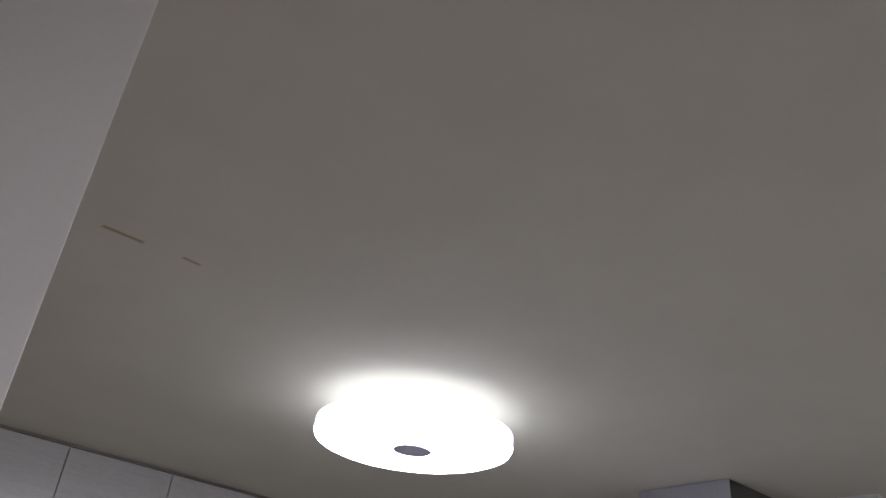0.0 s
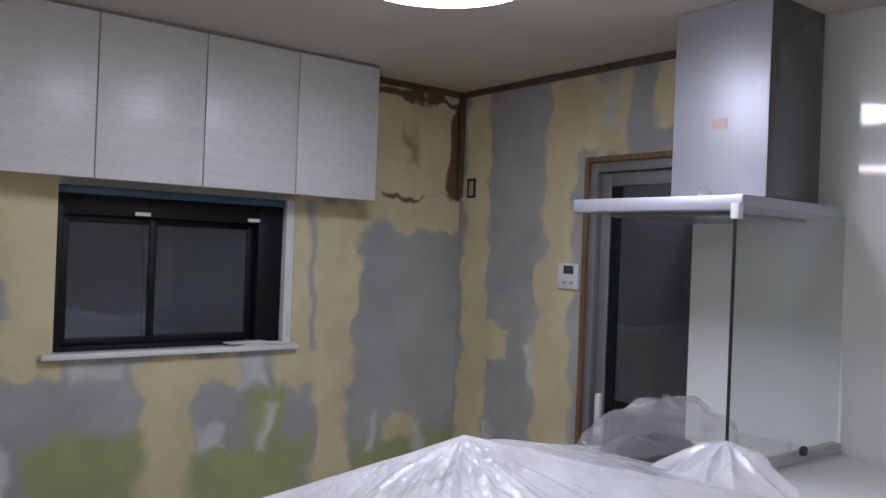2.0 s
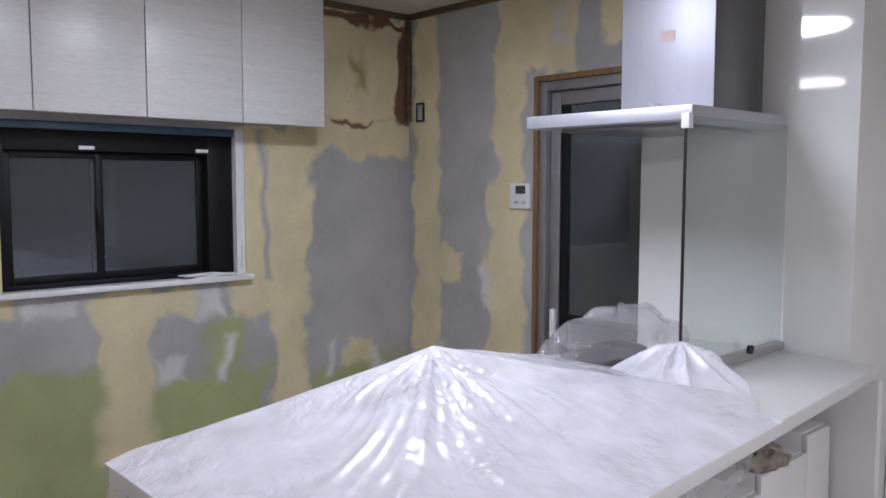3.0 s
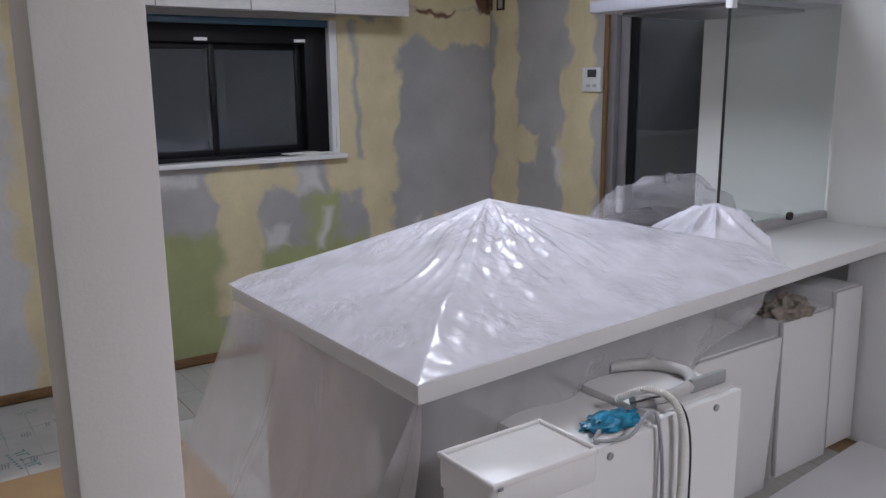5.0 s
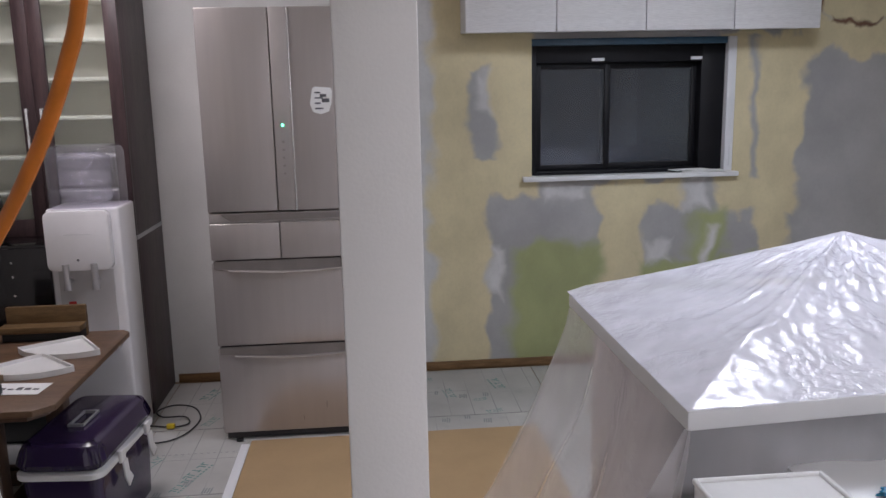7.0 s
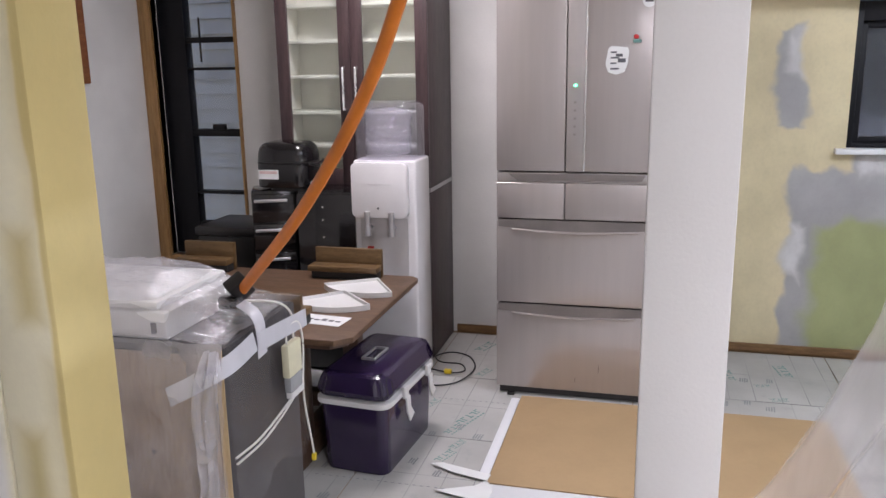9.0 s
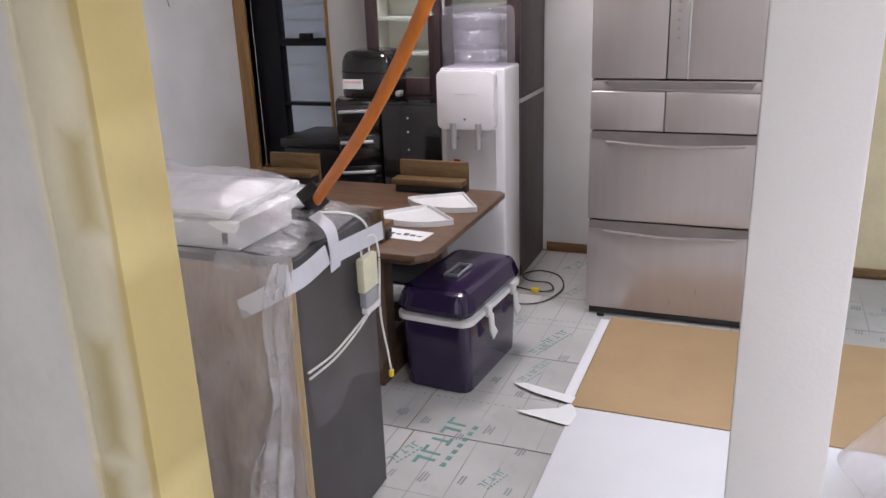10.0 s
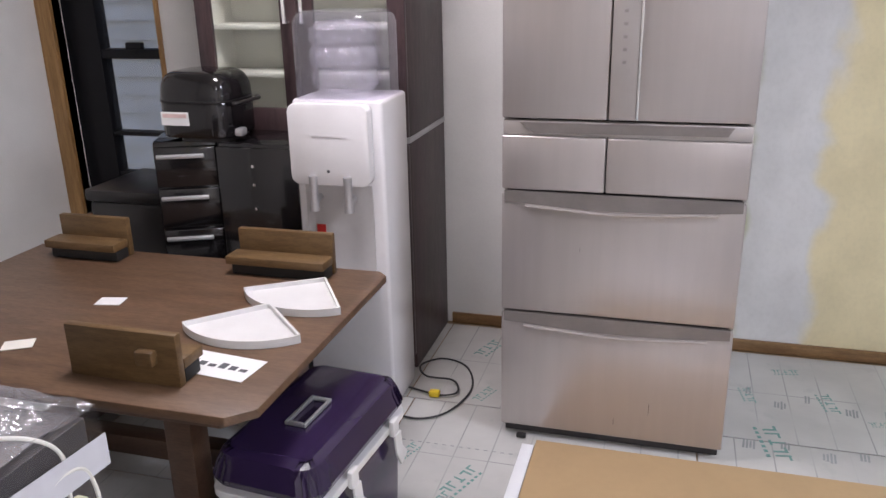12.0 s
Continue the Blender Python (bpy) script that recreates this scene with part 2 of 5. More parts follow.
# ---- materials ----
YEL, GRY, GRN, WHT = (0.66, 0.575, 0.365), (0.395, 0.385, 0.38), (0.36, 0.385, 0.185), (0.62, 0.61, 0.60)
BRN = (0.17, 0.085, 0.05)
m_wall_win = patches("stripped_board_window", GRY, [
    (YEL, 0.02, [(1.0, 1.31, 0.0, 2.4), (1.24, 1.58, 0.94, 1.8), (1.90, 2.15, 0.2, 1.0), (1.90, 2.36, 0.86, 1.0), (2.54, 2.98, 0.80, 1.75),
                 (2.76, 2.95, 0.2, 1.0), (2.94, 3.68, 1.60, 1.80), (3.0, 3.6, 1.8, 2.4), (3.19, 3.40, 0.42, 0.62)]),
    (GRN, 0.05, [(1.45, 1.93, 0.0, 0.66), (2.12, 2.72, 0.1, 0.56), (2.40, 2.58, 0.5, 0.82), (2.98, 3.7, 0.1, 0.50), (0.72, 0.92, 0.0, 1.1)]),
    (GRY, 0.02, [(1.22, 1.33, 1.14, 1.58), (2.70, 2.74, 1.0, 1.7)]),
    (WHT, 0.03, [(1.27, 1.34, 1.36, 1.56), (1.62, 1.84, 0.92, 0.99), (2.36, 2.48, 0.85, 0.99), (2.17, 2.30, 0.56, 0.66), (2.46, 2.52, 0.52, 0.70),
                 (1.31, 1.38, 0.40, 0.64), (3.08, 3.13, 0.46, 0.62), (3.36, 3.41, 0.40, 0.56), (0.76, 1.02, 0.0, 2.4)]),
    (BRN, 0.012, [(3.55, 3.66, 1.80, 2.36), (3.04, 3.64, 2.31, 2.36), (3.02, 3.06, 1.8, 1.9), (3.12, 3.34, 1.785, 1.812)]),
    ((0.33, 0.25, 0.12), 0.05, [(3.26, 3.33, 1.98, 2.14)]),
], 0)
m_wall_door = patches("stripped_board_door", GRY, [
    (YEL, 0.02, [(4.06, 4.26, 0.0, 2.4), (3.88, 4.1, 0.93, 1.10), (3.44, 3.68, 0.0, 1.46), (3.44, 3.64, 1.3, 2.1), (3.14, 3.62, 1.95, 2.35), (2.86, 2.98, 2.1, 2.4)]),
    (GRY, 0.02, [(3.3, 3.43, 1.6, 2.02)]),
    (WHT, 0.03, [(3.66, 3.71, 0.86, 1.0), (3.2, 3.26, 2.1, 2.3), (4.0, 4.04, 0.5, 0.62)]),
], 1)
m_jamb = patches("stripped_jamb", (0.74, 0.61, 0.28), [((0.90, 0.84, 0.62), 0.006, [(-3.0, -0.338, -1, 3)]), ((0.80, 0.785, 0.75), 0.02, [(-3.0, -0.475, -1, 3)]), ((0.58, 0.46, 0.19), 0.05, [(-0.334, -0.30, 1.2, 1.75), (-0.334, -0.30, 0.5, 0.9)]), ((0.66, 0.56, 0.28), 0.03, [(-0.40, -0.352, 1.00, 1.16), (-0.43, -0.38, 0.55, 0.78), (-0.46, -0.41, 0.2, 0.5)])], 0, 2, 0.03, 0.5)
m_paper = mat("white_wallpaper", (0.74, 0.73, 0.71), 0.7, vary=0.05, scale=2.0, fine=160, bump=0.25)
m_ceil = patches("ceiling_paper", (0.60, 0.565, 0.475), [((0.30, 0.22, 0.10), 0.006, [(1.04, 1.125, 2.312, 2.322), (1.215, 1.255, 2.302, 2.310), (0.74, 0.78, 1.49, 1.53)])], 0, 1, 0.01, 0.25)
m_post = mat("post_paper", (0.72, 0.70, 0.68), 0.7, vary=0.03, scale=2.0, fine=170, bump=0.2)
m_panel = mat("gloss_panel", (0.78, 0.78, 0.77), 0.05, vary=0.02, scale=1.5, fine=5, bump=0.05)
m_floor = mat("floor_board", (0.30, 0.20, 0.11), 0.5, vary=0.15)
def printed_sheet(name):
    """Grey-white floor sheet with thin ruled lines and faint blotchy print."""
    n = Net(name)
    sep = n.node("ShaderNodeSeparateXYZ")
    n.link(n.co, sep.inputs[0])
    lines = None
    for ax, step in ((0, 0.108), (1, 0.308)):
        f = n.math('ABSOLUTE', n.math('SUBTRACT', n.math('FRACT', n.math('DIVIDE', sep.outputs[ax], step)), 0.5))
        l = n.ramp(f, 0.5 - 0.0030 / step, 0.5 - 0.0008 / step)
        l = n.math('MULTIPLY', l, n.ramp(n.noise(2.4, 2), 0.35, 0.6))
        lines = l if lines is None else n.math('MAXIMUM', lines, l)
    blot = n.ramp(n.noise(9, 3, 0.6), 0.60, 0.68)
    c = n.mix(n.ramp(n.noise(2.5, 4), 0.3, 0.7), (0.40, 0.39, 0.37), (0.50, 0.49, 0.465))
    c = n.mix(n.math('MULTIPLY', blot, 0.22), c, (0.30, 0.31, 0.30))
    c = n.mix(n.math('MULTIPLY', lines, 0.8), c, (0.20, 0.20, 0.20))
    n.link(c, n.b.inputs["Base Color"])
    n.b.inputs["Roughness"].default_value = 0.55
    n.bump(n.noise(40, 3), 0.1, 0.002)
    return n.m


m_sheet = printed_sheet("protective_sheet")
m_green_ink = mat("green_print", (0.14, 0.29, 0.26), 0.6, bump=0)
m_grey_ink = mat("grey_print", (0.27, 0.28, 0.28), 0.6, bump=0)
m_base = wood("brown_skirting", (0.16, 0.085, 0.035), (0.28, 0.16, 0.07), (2, 2, 14))
m_trim = wood("oak_trim", (0.24, 0.13, 0.045), (0.40, 0.23, 0.09), (14, 14, 1))
m_moulding = wood("dark_moulding", (0.08, 0.05, 0.03), (0.15, 0.095, 0.06), (2, 2, 14))
m_cab = wood("pale_laminate", (0.70, 0.685, 0.68), (0.76, 0.75, 0.745), (1.2, 1, 22), 0.32, 2.5, 0.04)
m_cab_edge = mat("shadow_line_grey", (0.30, 0.27, 0.24), 0.5)
m_alu_black = mat("black_aluminium", (0.007, 0.007, 0.009), 0.5, vary=0.1, bump=0.02, spec=0.25)
m_alu = mat("silver_aluminium", (0.50, 0.49, 0.50), 0.38, 0.7, vary=0.05, bump=0.02)
m_film_blue = mat("blue_film", (0.06, 0.13, 0.21), 0.35)
m_white_pvc = mat("white_pvc", (0.76, 0.76, 0.77), 0.35, vary=0.03, bump=0.02)
m_white_lac = mat("white_lacquer", (0.71, 0.705, 0.70), 0.40, vary=0.012, scale=2, bump=0.0)
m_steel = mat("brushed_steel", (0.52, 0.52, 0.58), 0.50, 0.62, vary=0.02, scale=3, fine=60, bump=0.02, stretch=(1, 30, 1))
# chimney sides: the dark room they reflect is put into the base colour
m_steel_side_shade = mat("steel_side_shade", (0.20, 0.20, 0.21), 0.22, 0.85, vary=0.04, scale=3, fine=60, bump=0.02)
m_steel_dark = mat("hood_side_steel", (0.34, 0.34, 0.36), 0.30, 0.75, vary=0.06, scale=3, fine=60, bump=0.04, stretch=(1, 30, 1))
m_glass = glass("clear_glass", (0.88, 0.91, 0.895), 0.0, 0.02)
m_pane_clear = glass("clear_pane", (0.88, 0.91, 0.96), 0.0, 0.02)
m_pane = glass("window_pane", (0.62, 0.68, 0.76), 0.0, 0.05)
m_dark_pane = glass("smoked_pane", (0.5, 0.53, 0.58), 0.0, 0.07)
m_film = film("dust_sheet", 0.66, (0.76, 0.745, 0.81), rough=0.19, wrinkle=0.6, streak=0.25)
# same film tinted paler, standing in for light scattered through the hanging side
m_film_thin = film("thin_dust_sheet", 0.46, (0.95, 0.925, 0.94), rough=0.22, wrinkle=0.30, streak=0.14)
# same film again, under-counter shade put into its darker tint
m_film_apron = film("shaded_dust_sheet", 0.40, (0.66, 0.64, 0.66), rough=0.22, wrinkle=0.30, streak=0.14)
m_lamp = glow("lit_diffuser", (0.89, 0.94, 1.11), LAMP_POWER)
m_lamp_rim = glow("lit_rim", (0.89, 0.94, 1.11), LAMP_POWER * 0.075)
m_lamp_d = glow("lit_diffuser_dining", (0.985, 0.915, 0.99), LAMP_DINING)
m_lamp_l = glow("lit_diffuser_living", (0.95, 0.94, 1.06), LAMP_LIVING)
m_lamp_base = mat("lamp_base", (0.7, 0.7, 0.7), 0.4)
m_sensor = mat("grey_sensor", (0.62, 0.60, 0.72), 0.4)
m_fridge = mat("champagne_steel", (0.48, 0.44, 0.425), 0.29, 0.55, vary=0.018, scale=2, fine=60, bump=0.03, stretch=(14, 1, 1))
m_fridge_side = mat("champagne_side", (0.42, 0.385, 0.365), 0.45, 0.3, vary=0.03)
m_fridge_gap = mat("dark_gasket", (0.05, 0.045, 0.045), 0.6)
# darker fridge tone for the shade inside the grips
m_fridge_grip = mat("grip_shade", (0.23, 0.205, 0.195), 0.4, 0.4)
m_faint_key = mat("faint_key_print", (0.33, 0.30, 0.29), 0.4, 0.3, bump=0)
m_chrome = mat("chrome_strip", (0.88, 0.88, 0.88), 0.25, 0.8, vary=0.02, bump=0)
m_led = glow("green_led", (0.05, 1.0, 0.45), 6.0)
m_table = wood("brown_table", (0.105, 0.058, 0.033), (0.17, 0.098, 0.056), (1.5, 9, 9), 0.42, 3.0, 0.06)
m_table_edge = wood("dark_table_edge", (0.07, 0.038, 0.024), (0.11, 0.062, 0.038), (2, 9, 9), 0.4)
m_brown_block = wood("brown_block", (0.10, 0.055, 0.02), (0.17, 0.10, 0.04), (2, 12, 12), 0.5)
m_rubber = mat("black_rubber", (0.012, 0.012, 0.012), 0.6)
m_purple = mat("purple_plastic", (0.026, 0.014, 0.050), 0.22, vary=0.08, scale=4, bump=0.03, coat=0.3)
m_white_pl = mat("white_plastic", (0.74, 0.73, 0.72), 0.35, vary=0.03, bump=0.02)
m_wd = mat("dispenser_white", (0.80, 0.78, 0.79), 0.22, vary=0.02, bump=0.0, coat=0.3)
m_wd_in = mat("dispenser_recess_shade", (0.55, 0.53, 0.53), 0.4, vary=0.03)
m_red = mat("red_tab", (0.55, 0.03, 0.03), 0.4)
m_bottle = glass("bottle_plastic", (0.90, 0.88, 0.95), 0.03, 0.06)
m_bottle_in = clear_film("crumpled_bottle", 0.22, 0.9, 0.16, 14)
m_clear = clear_film("loose_clear_film", 0.24, 0.9, 0.10)
m_clear_fold = clear_film("gathered_clear_film", 0.34, 0.7, 0.14, 14)
m_clear_haze = clear_film("hazy_clear_film", 0.20, 0.8, 0.09)
m_clear_side = clear_film("limp_clear_film", 0.02, 0.5, 0.015)
m_faint = mat("faint_lettering", (0.66, 0.64, 0.65), 0.4)
m_casing = wood("brown_casing", (0.16, 0.09, 0.04), (0.26, 0.155, 0.07), (14, 14, 1))
m_alu_dull = mat("dull_aluminium", (0.30, 0.29, 0.30), 0.45, 0.6, vary=0.05, bump=0.02)
m_cup = wood("dark_cupboard", (0.040, 0.024, 0.026), (0.075, 0.046, 0.046), (14, 14, 1.2), 0.4, 2.5, 0.06)
m_cup_in = mat("cream_shelf", (0.82, 0.79, 0.71), 0.5, vary=0.04)
m_black_gloss = mat("black_gloss", (0.010, 0.009, 0.010), 0.14, vary=0.1, bump=0.02, coat=0.4)
m_black_pl = mat("black_plastic", (0.016, 0.014, 0.014), 0.35, vary=0.1)
m_silver = mat("silver_plastic", (0.55, 0.55, 0.56), 0.3, 0.6, vary=0.04)
m_card = mat("kraft_board", (0.42, 0.285, 0.15), 0.75, vary=0.05, scale=2.0, fine=50, bump=0.1)
m_white_board = mat("white_board", (0.78, 0.78, 0.80), 0.5, vary=0.02, scale=2)
m_paper_sheet = mat("paper", (0.80, 0.80, 0.79), 0.7, vary=0.02)
m_ink = mat("dark_ink", (0.10, 0.10, 0.11), 0.7, bump=0)
m_ply = wood("raw_board_face", (0.36, 0.27, 0.20), (0.46, 0.36, 0.28), (8, 8, 1.5), 0.6, 2.0, 0.06)
m_ply_edge = wood("raw_board_edge", (0.50, 0.36, 0.20), (0.62, 0.47, 0.28), (14, 14, 1.5), 0.6)
m_charcoal = mat("charcoal_laminate", (0.055, 0.050, 0.052), 0.45, vary=0.08, bump=0.05)
m_tape = film("masking_film_tape", 0.6, (0.82, 0.82, 0.87), rough=0.35, wrinkle=0.12, streak=0.2)
m_orange = mat("orange_hose", (0.72, 0.21, 0.025), 0.45, vary=0.08, scale=8, bump=0.08)
m_cord = mat("white_cord", (0.72, 0.71, 0.66), 0.5)
m_adapter = mat("cream_adapter", (0.70, 0.67, 0.48), 0.45)
m_grey_pl = mat("grey_plastic", (0.33, 0.34, 0.35), 0.45)
m_black_cord = mat("black_cord", (0.02, 0.02, 0.02), 0.5)
m_yellow_plug = mat("yellow_plug", (0.75, 0.55, 0.03), 0.45)
m_blue_bag = mat("blue_bag", (0.015, 0.25, 0.42), 0.25, vary=0.3, scale=25, bump=0.4)
m_hose_grey = mat("grey_hose", (0.48, 0.47, 0.46), 0.45)
m_rag = mat("taupe_rag", (0.30, 0.26, 0.22), 0.95, vary=0.25, scale=30, fine=200, bump=0.6)
m_mahog = wood("hook_board_wood", (0.24, 0.085, 0.035), (0.36, 0.15, 0.06), (14, 2, 14), 0.4)
m_siding_dark = mat("dark_fence", (0.045, 0.055, 0.075), 0.8, vary=0.1, scale=1.5, fine=4, bump=0.0)
m_siding = mat("siding", (0.27, 0.34, 0.50), 0.7, vary=0.08)
m_ground = mat("yard_ground", (0.10, 0.10, 0.095), 0.9, vary=0.2)
m_label_o = mat("pink_label", (0.70, 0.52, 0.50), 0.6, vary=0.1)
m_screen = mat("lcd_screen", (0.06, 0.07, 0.075), 0.2)

# ---- structure: floor, ceiling, walls ----
XR, YF = 4.0, -2.6   # recessed wall by the counter's end, wall behind the walker
setting("floor", box(XL - 0.1, XR + 0.1, YF - 0.1, YW + 0.1, -0.12, -0.004), m_floor, "brown boarded floor under protective sheets", "floor")
setting("ceiling", box(XL - 0.1, XR + 0.1, YF - 0.1, YW + 0.1, CEIL, CEIL + 0.1), m_ceil, "beige papered ceiling with a few brown scuffs", "ceiling")
WIN = (1.54, 2.61, 1.02, 1.71)      # kitchen window: x0, x1, z0, z1
WIN2 = (-2.045, -1.545, 0.36, 1.95)      # dining window
DOOR = (2.60, 3.345, 0.0, 1.935)       # back door: y0, y1, z0, z1
TH = 0.16


def wall_with_holes(name, a0, a1, holes, material, label, along, c0, c1):
    """A wall from a0 to a1, floor to ceiling, built of blocks round its openings."""
    bm = bmesh.new()
    cuts = sorted({a0, a1, *(h[0] for h in holes), *(h[1] for h in holes)})

    def block(p, q, z0, z1):
        if along == 'x':
            add_box(bm, p, q, c0, c1, z0, z1)
        else:
            add_box(bm, c0, c1, p, q, z0, z1)
    for p, q in zip(cuts, cuts[1:]):
        hs = [h for h in holes if h[0] <= p and h[1] >= q]
        if not hs:
            block(p, q, 0, CEIL)
        for h in hs:
            if h[2] > 0:
                block(p, q, 0, h[2])
            block(p, q, h[3], CEIL)
    bmesh.ops.remove_doubles(bm, verts=bm.verts, dist=1e-5)
    return setting(name, bm, material, label, "wall", 0)


wall_with_holes("wall_north_kitchen", 0.76, XD, [WIN], m_wall_win, "stripped wall of grey board with yellow glue and green stains", 'x', YW, YW + TH)
wall_with_holes("wall_north_dining", XL, 0.756, [WIN2], m_paper, "white papered wall behind the refrigerator", 'x', YW, YW + TH)
wall_with_holes("wall_east", 2.72, YW + TH, [DOOR], m_wall_door, "stripped grey and yellow wall beside the back door", 'y', XD, XD + TH)
setting("wall_west", box(XL - 0.12, XL, YF, YW, 0, CEIL), m_paper, "plain white papered wall of the dining space", "wall")
setting("wall_south", box(XL, XR, YF - 0.12, YF, 0, CEIL), m_paper, "plain white papered wall behind", "wall")
setting("wall_east_living", box(XR, XR + 0.12, YF, 1.88, 0, CEIL), m_paper, "cream papered wall beyond the counter's end", "wall")
setting("wall_stub_panel", prism([(3.608, 1.884), (XR + 0.12, 1.884), (XR + 0.12, 2.716), (3.556, 2.716)], 'z', 0, CEIL), m_panel, "glossy white kitchen wall panel behind the cooker", "wall panel")
setting("wall_partition_reveal", box(-0.46, -0.322, 1.352, 1.50, 0, CEIL, 0.006), m_jamb, "stripped yellow end of a partition wall", "wall")
setting("wall_partition", box(XL, -0.464, 1.352, 1.50, 0, CEIL), m_jamb, "partition wall stripped to cream board", "wall")
setting("post", box(0.674, 0.794, 1.352, 1.47, 0, CEIL, 0.004), m_post, "white papered square post standing free", "post")
setting("baseboard_north", box(-0.32, XD - 0.01, YW - 0.012, YW, 0, 0.045, 0.002), m_base, "brown wooden skirting board along the wall", "baseboard")
setting("baseboard_living", box(XR - 0.012, XR, YF, 1.87, 0, 0.06, 0.002), m_base, "brown wooden skirting board", "baseboard")
bm = bmesh.new()
add_box(bm, XD - 0.018, XD, 2.72, YW, CEIL - 0.034, CEIL - 0.001, 0.003)
setting("moulding_east", bm, m_moulding, "dark brown ceiling moulding", "trim")
setting("moulding_north", box(2.97, XD - 0.02, YW - 0.016, YW, CEIL - 0.034, CEIL - 0.001, 0.003), m_moulding, "dark brown ceiling moulding with torn paper", "trim")
setting("moulding_corner", box(XD - 0.032, XD - 0.004, YW - 0.03, YW - 0.002, 1.80, CEIL - 0.035, 0.003), m_moulding, "brown corner strip left bare", "trim")

# ---- kitchen window ----
x0, x1, z0, z1 = WIN
w = thing("window_1", ((x0 + x1) / 2, YW, z0), "black aluminium sliding window with dark panes at dusk", "window")
w["kind"] = "structure"
yg = YW + 0.09
bm = bmesh.new()
add_box(bm, x0, x0 + 0.03, YW + 0.03, YW + 0.15, z0, z1, 0.002)
add_box(bm, x1 - 0.17, x1 - 0.045, YW + 0.04, YW + 0.15, z0, z1 - 0.034, 0.002)
add_box(bm, x0 + 0.03, x1 - 0.17, YW + 0.03, YW + 0.15, z0, z0 + 0.020, 0.002)
add_box(bm, x0 + 0.03, x1 - 0.17, YW + 0.03, YW + 0.15, z1 - 0.12, z1 - 0.035, 0.002)
part("window_frame", bm, m_alu_black, w)
part("film_strip", box(x0 + 0.005, x1 - 0.04, YW + 0.02, YW + 0.14, z1 - 0.034, z1, 0.002), m_film_blue, w, "blue protective film on the head")
part("reveal_board", box(x1 - 0.044, x1, YW + 0.002, YW + 0.15, z0, z1, 0.002), m_white_pvc, w, "pale grey reveal lining")
xm = 1.945
for sx0, sx1, sy, nm in ((x0 + 0.03, xm + 0.02, yg - 0.015, 1), (xm - 0.02, x1 - 0.17, yg + 0.02, 2)):
    bm = bmesh.new()
    a, b = z0 + 0.020, z1 - 0.12
    add_box(bm, sx0, sx0 + 0.03, sy - 0.012, sy + 0.012, a, b, 0.002)
    add_box(bm, sx1 - 0.03, sx1, sy - 0.012, sy + 0.012, a, b, 0.002)
    add_box(bm, sx0 + 0.03, sx1 - 0.03, sy - 0.012, sy + 0.012, a, a + 0.03, 0.002)
    add_box(bm, sx0 + 0.03, sx1 - 0.03, sy - 0.012, sy + 0.012, b - 0.03, b, 0.002)
    s = part("sash", bm, m_alu_black, w)
    p = part("pane", box(sx0 + 0.028, sx1 - 0.028, sy - 0.003, sy + 0.003, a + 0.028, b - 0.028), m_pane, s, "dark glass pane")
    p.visible_shadow = False
    part("stopper", box(1.855 if nm == 1 else 2.375, 1.92 if nm == 1 else 2.435, YW + 0.018, YW + 0.029, b + 0.006, b + 0.022, 0.002), m_white_pvc, s, "small white catch")
part("crescent_lock", box(xm - 0.012, xm + 0.012, yg - 0.04, yg - 0.028, 1.25, 1.34, 0.005), m_alu_black, w)
part("window_sill", box(1.49, 2.63, YW - 0.045, YW + 0.035, z0 - 0.025, z0, 0.004), m_white_pvc, w, "white sill board with a rounded edge")
part("pull_bar", box(x1 - 0.026, x1 - 0.016, YW - 0.01, YW + 0.001, 1.05, 1.16, 0.003), m_white_pvc, w)

# ---- dining window ----
x0, x1, z0, z1 = WIN2
w = thing("window_2", ((x0 + x1) / 2, YW, z0), "dark framed sash window with oak trim looking on siding", "window")
w["kind"] = "structure"
bm = bmesh.new()
add_box(bm, XL + 0.001, x0, YW - 0.02, YW + 0.05, z0 - 0.08, z1 + 0.08, 0.004)
add_box(bm, x1, x1 + 0.014, YW - 0.02, YW + 0.05, z0 - 0.08, z1 + 0.08, 0.004)
add_box(bm, x0, x1, YW - 0.02, YW + 0.05, z1, z1 + 0.08, 0.004)
add_box(bm, x0, x1, YW - 0.03, YW + 0.05, z0 - 0.05, z0, 0.004)
part("casing", bm, m_trim, w, "oak window casing")
bm = bmesh.new()
zm = 1.072
add_box(bm, x0, x0 + 0.165, YW + 0.05, YW + 0.12, z0, z1, 0.003)
add_box(bm, x1 - 0.03, x1, YW + 0.05, YW + 0.12, z0, z1, 0.003)
for q, h in ((z0, 0.19), (zm - 0.025, 0.04), (0.715, 0.018), (1.415, 0.016), (1.565, 0.03), (z1 - 0.04, 0.04)):
    add_box(bm, x0 + 0.165, x1 - 0.03, YW + 0.055, YW + 0.115, q, q + h, 0.003)
add_box(bm, x0 + 0.255, x0 + 0.262, YW + 0.045, YW + 0.0545, 1.46, 1.70)
part("window_frame", bm, m_alu_black, w)
part("latch", box(-1.74, -1.66, YW + 0.03, YW + 0.055, zm + 0.014, zm + 0.045, 0.006), m_alu_black, w)
for q0, q1 in ((z0 + 0.19, zm - 0.025), (zm + 0.015, 1.415), (1.431, 1.565), (1.595, z1 - 0.04)):
    p = part("pane", box(x0 + 0.16, x1 - 0.028, YW + 0.083, YW + 0.087, q0, q1), m_pane_clear, w, "glass pane")
    p.visible_shadow = False

